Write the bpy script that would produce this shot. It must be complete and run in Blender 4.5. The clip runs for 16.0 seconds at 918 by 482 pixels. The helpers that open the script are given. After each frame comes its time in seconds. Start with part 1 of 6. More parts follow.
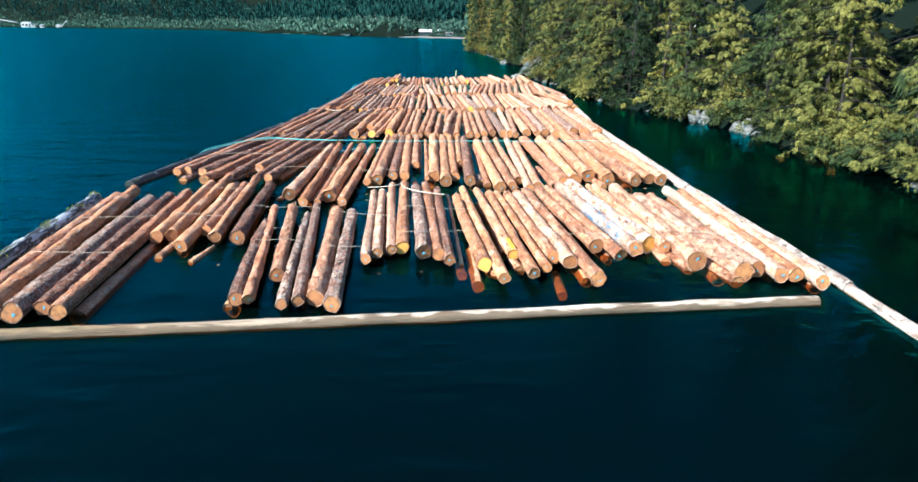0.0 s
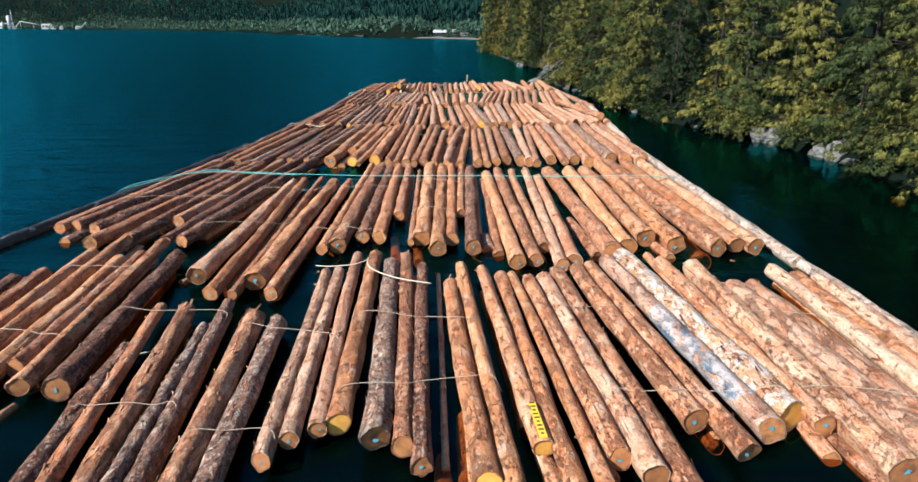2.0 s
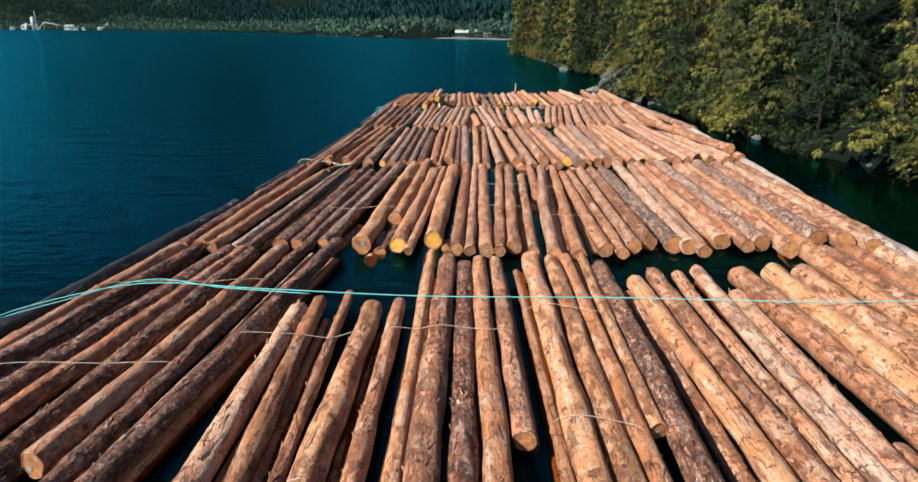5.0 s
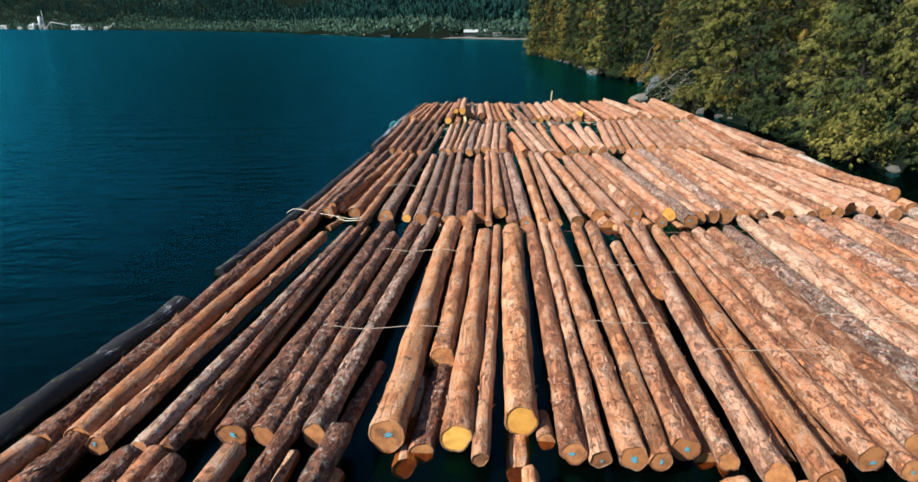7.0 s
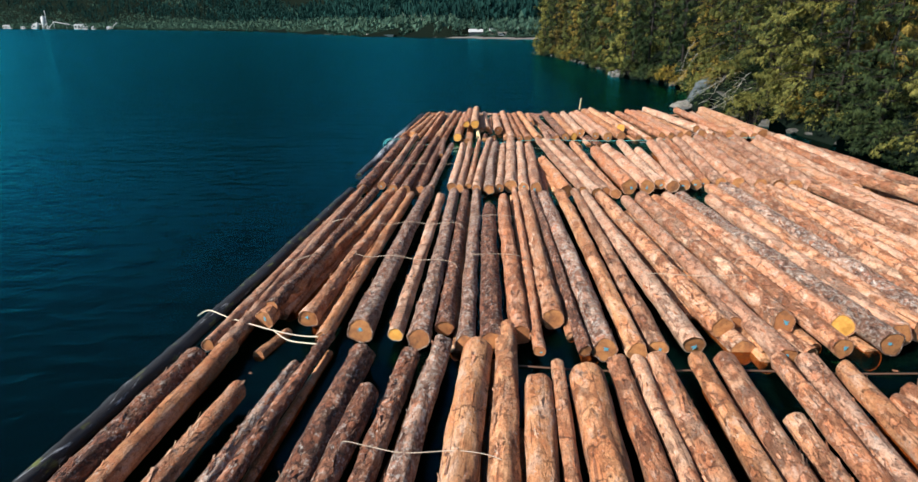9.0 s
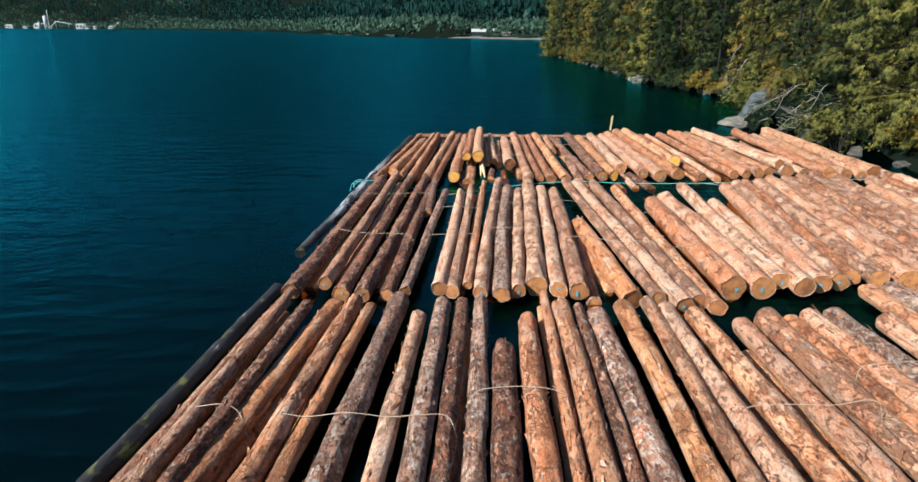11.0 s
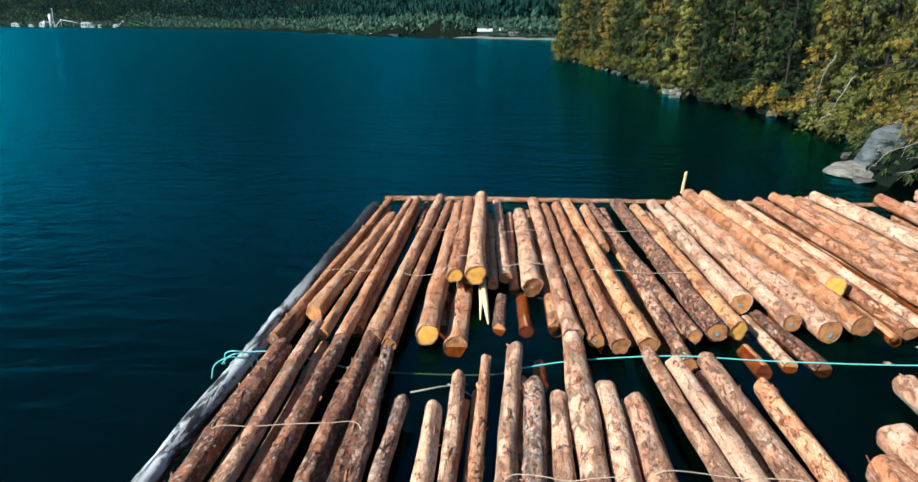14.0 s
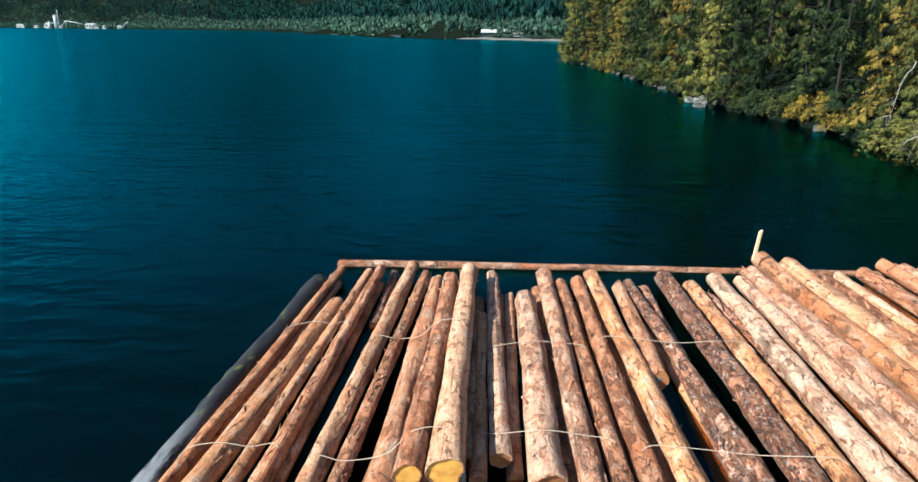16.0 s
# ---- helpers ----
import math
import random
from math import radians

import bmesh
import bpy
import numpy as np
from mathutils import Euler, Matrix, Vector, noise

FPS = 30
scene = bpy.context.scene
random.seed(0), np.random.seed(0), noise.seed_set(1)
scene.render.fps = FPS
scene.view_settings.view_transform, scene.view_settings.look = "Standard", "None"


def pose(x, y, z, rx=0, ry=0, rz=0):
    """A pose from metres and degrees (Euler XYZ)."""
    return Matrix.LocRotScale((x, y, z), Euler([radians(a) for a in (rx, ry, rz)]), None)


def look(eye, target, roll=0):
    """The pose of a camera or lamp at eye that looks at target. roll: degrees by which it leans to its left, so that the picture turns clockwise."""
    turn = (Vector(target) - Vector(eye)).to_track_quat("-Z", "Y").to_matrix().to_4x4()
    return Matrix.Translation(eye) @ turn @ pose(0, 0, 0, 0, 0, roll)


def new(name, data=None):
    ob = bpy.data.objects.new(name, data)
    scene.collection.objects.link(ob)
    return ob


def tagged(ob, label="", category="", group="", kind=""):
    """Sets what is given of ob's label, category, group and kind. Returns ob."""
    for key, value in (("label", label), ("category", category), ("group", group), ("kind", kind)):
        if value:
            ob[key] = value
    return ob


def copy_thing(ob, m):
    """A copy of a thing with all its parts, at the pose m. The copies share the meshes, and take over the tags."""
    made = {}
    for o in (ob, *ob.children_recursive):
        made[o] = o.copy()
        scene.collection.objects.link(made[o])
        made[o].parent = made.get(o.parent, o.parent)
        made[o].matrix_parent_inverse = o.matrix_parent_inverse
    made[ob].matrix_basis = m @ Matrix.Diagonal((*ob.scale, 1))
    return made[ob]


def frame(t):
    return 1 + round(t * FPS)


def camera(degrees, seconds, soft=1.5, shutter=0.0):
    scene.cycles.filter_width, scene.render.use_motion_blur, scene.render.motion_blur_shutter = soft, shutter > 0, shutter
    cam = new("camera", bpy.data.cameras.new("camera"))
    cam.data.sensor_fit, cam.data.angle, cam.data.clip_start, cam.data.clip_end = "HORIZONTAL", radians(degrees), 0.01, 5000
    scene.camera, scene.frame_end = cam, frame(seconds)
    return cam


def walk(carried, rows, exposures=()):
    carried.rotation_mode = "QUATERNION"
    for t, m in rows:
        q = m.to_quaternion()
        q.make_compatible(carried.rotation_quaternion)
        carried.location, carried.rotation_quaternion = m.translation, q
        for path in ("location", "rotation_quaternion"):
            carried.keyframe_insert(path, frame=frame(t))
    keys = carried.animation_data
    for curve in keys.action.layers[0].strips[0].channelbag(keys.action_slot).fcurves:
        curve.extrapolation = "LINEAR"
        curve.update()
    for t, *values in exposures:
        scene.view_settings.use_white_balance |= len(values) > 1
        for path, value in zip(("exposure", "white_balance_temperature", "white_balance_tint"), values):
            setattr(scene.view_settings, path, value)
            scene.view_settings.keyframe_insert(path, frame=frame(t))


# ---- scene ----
# The camera, flown low over the raft.
cam = camera(71.8, 16.0, soft=1.5)
ROWS = [
    (0, 0.179, 1.292, 6.226, -1.165, -18.657, -0.283),
    (0.5, 0.343, 3.425, 6.208, -0.927, -18.647, -0.243),
    (1, 0.523, 5.577, 6.181, -0.597, -18.635, -0.207),
    (1.5, 0.699, 7.753, 6.142, -0.204, -18.619, -0.174),
    (2, 0.821, 9.941, 6.086, 0.199, -18.602, -0.144),
    (2.5, 0.816, 12.098, 6.022, 0.568, -18.586, -0.118),
    (3, 0.612, 14.163, 5.971, 0.883, -18.575, -0.095),
    (3.5, 0.177, 16.106, 5.951, 1.147, -18.571, -0.075),
    (4, -0.458, 17.968, 5.964, 1.371, -18.576, -0.059),
    (4.5, -1.195, 19.846, 5.996, 1.567, -18.584, -0.047),
    (5, -1.92, 21.842, 6.024, 1.741, -18.594, -0.038),
    (5.5, -2.557, 23.98, 6.034, 1.897, -18.604, -0.032),
    (6, -3.077, 26.22, 6.019, 2.038, -18.611, -0.03),
    (6.5, -3.48, 28.49, 5.977, 2.164, -18.617, -0.03),
    (7, -3.79, 30.72, 5.912, 2.276, -18.619, -0.032),
    (7.5, -4.037, 32.881, 5.828, 2.373, -18.619, -0.037),
    (8, -4.244, 35, 5.733, 2.453, -18.617, -0.044),
    (8.5, -4.423, 37.137, 5.634, 2.523, -18.613, -0.053),
    (9, -4.567, 39.343, 5.544, 2.589, -18.608, -0.063),
    (9.5, -4.669, 41.629, 5.478, 2.653, -18.605, -0.075),
    (10, -4.729, 43.966, 5.446, 2.716, -18.605, -0.088),
    (10.5, -4.759, 46.295, 5.45, 2.783, -18.608, -0.103),
    (11, -4.774, 48.556, 5.485, 2.859, -18.616, -0.117),
    (11.5, -4.789, 50.709, 5.54, 2.945, -18.629, -0.132),
    (12, -4.814, 52.762, 5.603, 3.039, -18.645, -0.147),
    (12.5, -4.845, 54.77, 5.662, 3.132, -18.664, -0.161),
    (13, -4.87, 56.775, 5.71, 3.222, -18.682, -0.173),
    (13.5, -4.882, 58.768, 5.743, 3.307, -18.696, -0.182),
    (14, -4.873, 60.707, 5.764, 3.399, -18.704, -0.189),
    (14.5, -4.839, 62.546, 5.78, 3.51, -18.703, -0.192),
    (15, -4.787, 64.264, 5.789, 3.629, -18.691, -0.191),
    (15.5, -4.733, 65.844, 5.771, 3.731, -18.666, -0.185),
    (16, -4.689, 67.27, 5.707, 3.796, -18.626, -0.176),
]
walk(cam, [(t, pose(x, y, z, 90 + pitch, roll, yaw)) for t, x, y, z, yaw, pitch, roll in ROWS],
     [(0.0, 1.76, 5560, 4), (1.5, 1.22, 6120, 9), (2.5, 0.95, 6250, 10), (3.5, 0.86, 6300, 10), (9.0, 0.91, 6350, 10), (12.5, 0.98, 6200, 6), (14.5, 1.18, 6080, 4), (16.0, 1.27, 6000, 4)])

# Daylight: a clear sky and one sun, high over the camera's left shoulder.
SUN_TO = Vector((-0.70, -0.42, 0.62)).normalized()
world = bpy.data.worlds.new("world")
scene.world = world
world.use_nodes = True
sky = world.node_tree.nodes.new("ShaderNodeTexSky")
sky.sky_type = "NISHITA"
sky.sun_disc = False
sky.sun_elevation = math.asin(SUN_TO.z)
sky.sun_rotation = math.atan2(SUN_TO.x, SUN_TO.y)
sky.air_density, sky.dust_density, sky.ozone_density = 1.0, 0.3, 2.0
background = world.node_tree.nodes["Background"]
background.inputs["Strength"].default_value = 0.080
world.node_tree.links.new(sky.outputs["Color"], background.inputs["Color"])
sun = new("sun", bpy.data.lights.new("sun", "SUN"))
sun.data.energy, sun.data.angle, sun.data.color = 4.85, radians(0.5), (1.0, 0.93, 0.83)
sun.matrix_world = look(SUN_TO * 100, (0, 0, 0))


# ---- materials ----
def mat(name):
    m = bpy.data.materials.new(name)
    m.use_nodes = True
    nt = m.node_tree
    return m, nt, nt.nodes["Principled BSDF"]


def node(nt, kind, **values):
    n = nt.nodes.new(kind)
    for key, value in values.items():
        if key in n.inputs:
            n.inputs[key].default_value = value
    return n


def ramp(nt, source, stops):
    n = nt.nodes.new("ShaderNodeValToRGB")
    e = n.color_ramp.elements
    while len(e) < len(stops):
        e.new(0.5)
    for item, (at, c) in zip(e, stops):
        item.position, item.color = at, (*c, 1)
    nt.links.new(source, n.inputs["Fac"])
    return n.outputs["Color"]


def mixed(nt, fac, a, b, how="MIX"):
    n = nt.nodes.new("ShaderNodeMix")
    n.data_type, n.blend_type = "RGBA", how
    for value, slot in ((fac, n.inputs[0]), (a, n.inputs[6]), (b, n.inputs[7])):
        if isinstance(value, (int, float)):
            slot.default_value = value
        elif isinstance(value, tuple):
            slot.default_value = (*value, 1)
        else:
            nt.links.new(value, slot)
    return n.outputs[2]


def maths(nt, how, a, b):
    n = nt.nodes.new("ShaderNodeMath")
    n.operation = how
    for value, slot in ((a, n.inputs[0]), (b, n.inputs[1])):
        if isinstance(value, (int, float)):
            slot.default_value = value
        else:
            nt.links.new(value, slot)
    return n.outputs[0]


def placed(nt, scale, offset=True):
    """Object coordinates, scaled, and shifted by chance from object to object."""
    co = nt.nodes.new("ShaderNodeTexCoord").outputs["Object"]
    mp = nt.nodes.new("ShaderNodeMapping")
    mp.inputs["Scale"].default_value = scale
    nt.links.new(co, mp.inputs["Vector"])
    if offset:
        info = nt.nodes.new("ShaderNodeObjectInfo")
        shift = nt.nodes.new("ShaderNodeCombineXYZ")
        for slot, k in zip(shift.inputs, (37.0, 91.0, 53.0)):
            nt.links.new(maths(nt, "MULTIPLY", info.outputs["Random"], k), slot)
        nt.links.new(shift.outputs[0], mp.inputs["Location"])
    return mp.outputs["Vector"]


def noisy(nt, vector, scale, detail=4.0, rough=0.55, distort=0.0):
    n = node(nt, "ShaderNodeTexNoise", Scale=scale, Detail=detail, Roughness=rough, Distortion=distort)
    if vector is not None:
        nt.links.new(vector, n.inputs["Vector"])
    return n.outputs["Fac"]


def bumped(nt, b, height, strength, distance):
    n = node(nt, "ShaderNodeBump", Strength=strength, Distance=distance)
    nt.links.new(height, n.inputs["Height"])
    nt.links.new(n.outputs["Normal"], b.inputs["Normal"])


def log_material(name, wood, inner, bark, cover, grey=0.0, plates=11.0, flakes=None, paint=None, rings=0.72):
    """Bare wood with torn inner bark and flakes of left-over bark; cover: how much of the bark is left."""
    m, nt, b = mat(name)
    even = placed(nt, (1.0, 0.50, 1.0))
    bend = node(nt, "ShaderNodeTexNoise", Scale=9.0, Detail=5.0, Roughness=0.65)
    nt.links.new(even, bend.inputs["Vector"])
    wavy = nt.nodes.new("ShaderNodeVectorMath")
    wavy.operation = "MULTIPLY_ADD"
    nt.links.new(bend.outputs["Color"], wavy.inputs[0])
    wavy.inputs[1].default_value = (0.17, 0.17, 0.17)
    nt.links.new(even, wavy.inputs[2])

    def scales(size):
        cell, rim = node(nt, "ShaderNodeTexVoronoi", Scale=size), node(nt, "ShaderNodeTexVoronoi", Scale=size)
        rim.feature = "DISTANCE_TO_EDGE"
        for n in (cell, rim):
            nt.links.new(wavy.outputs[0], n.inputs["Vector"])
        hue = nt.nodes.new("ShaderNodeSeparateColor")
        nt.links.new(cell.outputs["Color"], hue.inputs[0])
        return hue.outputs, rim.outputs["Distance"]

    chip, chip_edge = scales(plates * 1.5)
    slab, slab_edge = scales(plates * 0.62)
    grain = noisy(nt, placed(nt, (10.0, 0.55, 10.0)), 4.0, 6.0, 0.6)
    streak = noisy(nt, placed(nt, (1.6, 0.22, 1.6)), 4.5, 6.0, 0.62, 0.4)
    broad = noisy(nt, placed(nt, (0.8, 0.36, 0.8)), 3.0, 6.0, 0.62, 0.5)
    fine = noisy(nt, even, 38.0, 5.0, 0.72)
    mid = noisy(nt, even, 9.0, 8.0, 0.70, 0.4)
    tone = nt.nodes.new("ShaderNodeObjectInfo").outputs["Random"]

    def chance(k):
        """A number of its own for each log, from -0.5 to 0.5."""
        return maths(nt, "SUBTRACT", maths(nt, "FRACT", maths(nt, "MULTIPLY", tone, k), 0.0), 0.5)

    # bare wood: grain, smooth orange bast, scuffed pale areas
    base = mixed(nt, grain, tuple(0.74 * c for c in wood), tuple(min(1.0, 1.24 * c) for c in wood))
    hue_of = maths(nt, "ADD", chance(7.3), 0.5)
    base = mixed(nt, ramp(nt, hue_of, [(0.35, (0, 0, 0)), (1.0, (0.50, 0.50, 0.50))]), base, tuple(0.40 * a + 0.60 * c for a, c in zip(wood, inner)))
    base = mixed(nt, ramp(nt, hue_of, [(0.0, (0.66, 0.66, 0.66)), (0.26, (0, 0, 0))]), base, mixed(nt, fine, (0.50, 0.335, 0.225), (0.66, 0.465, 0.33)))
    where_red = maths(nt, "ADD", maths(nt, "MULTIPLY", broad, 0.62), maths(nt, "MULTIPLY", mid, 0.38))
    where_red = maths(nt, "ADD", where_red, maths(nt, "MULTIPLY", chance(13.7), 0.16))
    red = ramp(nt, where_red, [(0.555 - 0.20 * cover, (0, 0, 0)), (0.665 - 0.20 * cover, (1, 1, 1))])
    base = mixed(nt, maths(nt, "MULTIPLY", red, 0.62), base, mixed(nt, fine, tuple(0.66 * c for c in inner), tuple(1.30 * c for c in inner)))
    pale = ramp(nt, streak, [(0.50, (0, 0, 0)), (0.66, (1, 1, 1))])
    base = mixed(nt, maths(nt, "MULTIPLY", pale, 0.40), base, mixed(nt, fine, (0.50, 0.35, 0.24), (0.72, 0.54, 0.40)))
    blotch = noisy(nt, placed(nt, (0.9, 0.5, 0.9)), 3.4, 7.0, 0.68, 0.7)
    rust = ramp(nt, blotch, [(0.50, (0, 0, 0)), (0.62, (1, 1, 1))])
    base = mixed(nt, maths(nt, "MULTIPLY", rust, 0.48), base, (0.44, 0.120, 0.036))
    dusty = ramp(nt, blotch, [(0.34, (1, 1, 1)), (0.46, (0, 0, 0))])
    base = mixed(nt, maths(nt, "MULTIPLY", dusty, 0.6), base, (0.58, 0.45, 0.36))
    # healed branch rings that cross the log here and there
    split = nt.nodes.new("ShaderNodeSeparateXYZ")
    nt.links.new(nt.nodes.new("ShaderNodeTexCoord").outputs["Object"], split.inputs[0])
    step = maths(nt, "ADD", maths(nt, "MULTIPLY", split.outputs[1], 1.35), maths(nt, "ADD", maths(nt, "MULTIPLY", broad, 1.5), maths(nt, "MULTIPLY", mid, 0.16)))
    off = maths(nt, "ABSOLUTE", maths(nt, "SUBTRACT", maths(nt, "FRACT", maths(nt, "ADD", step, maths(nt, "MULTIPLY", tone, 9.0)), 0.0), 0.5), 0.0)
    ring = ramp(nt, off, [(0.012, (1, 1, 1)), (0.030, (0, 0, 0))])
    ring = maths(nt, "MULTIPLY", ring, ramp(nt, blotch, [(0.46, (0, 0, 0)), (0.52, (1, 1, 1))]))
    base = mixed(nt, maths(nt, "MULTIPLY", ring, rings), base, (0.11, 0.045, 0.025))
    # long drying cracks
    crack = ramp(nt, noisy(nt, placed(nt, (3.0, 0.12, 3.0)), 6.0, 4.0, 0.6), [(0.62, (0, 0, 0)), (0.65, (1, 1, 1))])
    base = mixed(nt, maths(nt, "MULTIPLY", crack, 0.6), base, (0.12, 0.05, 0.03))
    # bark in slabs and in small chips, each with its own tint and a dark rim
    def tinted(hue):
        v = maths(nt, "ADD", maths(nt, "MULTIPLY", hue[0], 0.55), maths(nt, "MULTIPLY", fine, 0.45))
        return ramp(nt, v, [(0.18, tuple(0.36 * c for c in bark)), (0.38, bark), (0.56, tuple(0.55 * x + 0.60 * y for x, y in zip(bark, inner))), (0.74, tuple(0.65 * x + 0.30 * y + 0.02 for x, y in zip(wood, inner)))])

    ragged = maths(nt, "ADD", maths(nt, "MULTIPLY", broad, 0.36), maths(nt, "ADD", maths(nt, "MULTIPLY", mid, 0.44), maths(nt, "MULTIPLY", fine, 0.20)))
    left = maths(nt, "ADD", ragged, maths(nt, "MULTIPLY", maths(nt, "SUBTRACT", slab[1], 0.5), 0.16))
    left = maths(nt, "ADD", left, maths(nt, "MULTIPLY", chance(29.1), 0.13))
    slab_on = ramp(nt, left, [(0.635 - 0.21 * cover, (0, 0, 0)), (0.735 - 0.21 * cover, (1, 1, 1))])
    some = maths(nt, "ADD", chip[1], maths(nt, "MULTIPLY", maths(nt, "SUBTRACT", mid, 0.5), 1.5))
    some = maths(nt, "ADD", some, maths(nt, "MULTIPLY", chance(41.9), 0.35))
    chip_on = ramp(nt, some, [(1.13 - 0.50 * cover, (0, 0, 0)), (1.21 - 0.50 * cover, (1, 1, 1))])
    slab_rim = ramp(nt, slab_edge, [(0.0, (1, 1, 1)), (0.07, (0, 0, 0))])
    chip_rim = ramp(nt, chip_edge, [(0.0, (1, 1, 1)), (0.10, (0, 0, 0))])
    base = mixed(nt, maths(nt, "MULTIPLY", slab_on, 0.38 + 0.55 * cover), base, mixed(nt, maths(nt, "MULTIPLY", slab_rim, 0.85), tinted(slab), tuple(0.18 * c for c in bark)))
    base = mixed(nt, maths(nt, "MULTIPLY", chip_on, 0.40 + 0.55 * cover), base, mixed(nt, maths(nt, "MULTIPLY", chip_rim, 0.7), tinted(chip), tuple(0.22 * c for c in bark)))
    if grey:
        dust = ramp(nt, noisy(nt, placed(nt, (1.0, 0.7, 1.0)), 12.0, 8.0, 0.78), [(0.60 - 0.15 * grey, (0, 0, 0)), (0.655 - 0.15 * grey, (1, 1, 1))])
        base = mixed(nt, maths(nt, "MULTIPLY", dust, 0.82), base, mixed(nt, fine, (0.40, 0.34, 0.29), (0.72, 0.65, 0.57)))
    if flakes:
        flake = ramp(nt, noisy(nt, placed(nt, (1.0, 0.6, 1.0)), 4.0, 6.0, 0.6, 1.2), [(0.49, (0, 0, 0)), (0.52, (1, 1, 1))])
        base = mixed(nt, maths(nt, "MULTIPLY", flake, 0.9), base, mixed(nt, fine, tuple(0.6 * c for c in flakes), flakes))
    if paint:
        reach = maths(nt, "MULTIPLY", maths(nt, "GREATER_THAN", split.outputs[1], 0.7), maths(nt, "LESS_THAN", split.outputs[1], 4.2))
        chalk = ramp(nt, noisy(nt, placed(nt, (1.0, 0.5, 1.0)), 2.2, 5.0, 0.6), [(0.36, (0, 0, 0)), (0.50, (1, 1, 1))])
        base = mixed(nt, maths(nt, "MULTIPLY", maths(nt, "MULTIPLY", chalk, reach), 0.8), base, mixed(nt, fine, (0.42, 0.44, 0.48), (0.66, 0.66, 0.68)))
        spray = ramp(nt, noisy(nt, placed(nt, (1.0, 0.6, 1.0)), 3.0, 5.0, 0.6), [(0.52, (0, 0, 0)), (0.60, (1, 1, 1))])
        base = mixed(nt, maths(nt, "MULTIPLY", maths(nt, "MULTIPLY", spray, reach), 0.85), base, paint)
    knot = node(nt, "ShaderNodeTexVoronoi", Scale=2.3, Randomness=1.0)
    nt.links.new(placed(nt, (1.0, 0.8, 1.0)), knot.inputs["Vector"])
    knots = ramp(nt, knot.outputs["Distance"], [(0.07, (1, 1, 1)), (0.12, (0, 0, 0))])
    base = mixed(nt, maths(nt, "MULTIPLY", knots, 0.8), base, (0.09, 0.042, 0.028))
    specks = ramp(nt, noisy(nt, placed(nt, (1.0, 0.6, 1.0)), 26.0, 4.0, 0.6), [(0.605, (0, 0, 0)), (0.645, (1, 1, 1))])
    base = mixed(nt, maths(nt, "MULTIPLY", specks, 0.55), base, (0.060, 0.032, 0.022))
    base = mixed(nt, 1.0, base, ramp(nt, maths(nt, "ADD", maths(nt, "MULTIPLY", fine, 0.6), maths(nt, "MULTIPLY", mid, 0.4)), [(0.34, (0.46, 0.43, 0.41)), (0.50, (1.0, 1.0, 1.0)), (0.63, (1.30, 1.33, 1.36))]), "MULTIPLY")
    value = maths(nt, "FRACT", maths(nt, "MULTIPLY", tone, 17.0), 0.0)
    darker = mixed(nt, 1.0, base, (0.56, 0.50, 0.48), "MULTIPLY")
    base = mixed(nt, maths(nt, "MULTIPLY", maths(nt, "POWER", value, 2.2), 0.65), base, darker)
    nt.links.new(base, b.inputs["Base Color"])
    b.inputs["Roughness"].default_value = 0.72
    b.inputs["Specular IOR Level"].default_value = 0.3
    high = maths(nt, "MULTIPLY", slab_on, maths(nt, "SUBTRACT", maths(nt, "ADD", 0.7, maths(nt, "MULTIPLY", slab[2], 0.5)), maths(nt, "MULTIPLY", slab_rim, 0.9)))
    high = maths(nt, "ADD", high, maths(nt, "MULTIPLY", chip_on, maths(nt, "SUBTRACT", maths(nt, "ADD", 0.35, maths(nt, "MULTIPLY", chip[2], 0.4)), maths(nt, "MULTIPLY", chip_rim, 0.4))))
    high = maths(nt, "ADD", high, maths(nt, "ADD", maths(nt, "MULTIPLY", fine, 0.30), maths(nt, "MULTIPLY", mid, 0.65)))
    high = maths(nt, "ADD", high, maths(nt, "SUBTRACT", maths(nt, "MULTIPLY", red, 0.22), maths(nt, "ADD", maths(nt, "MULTIPLY", crack, 0.5), maths(nt, "MULTIPLY", ring, 0.7 * rings))))
    bumped(nt, b, maths(nt, "ADD", high, maths(nt, "MULTIPLY", grain, 0.35)), 1.0, 0.05)
    return m


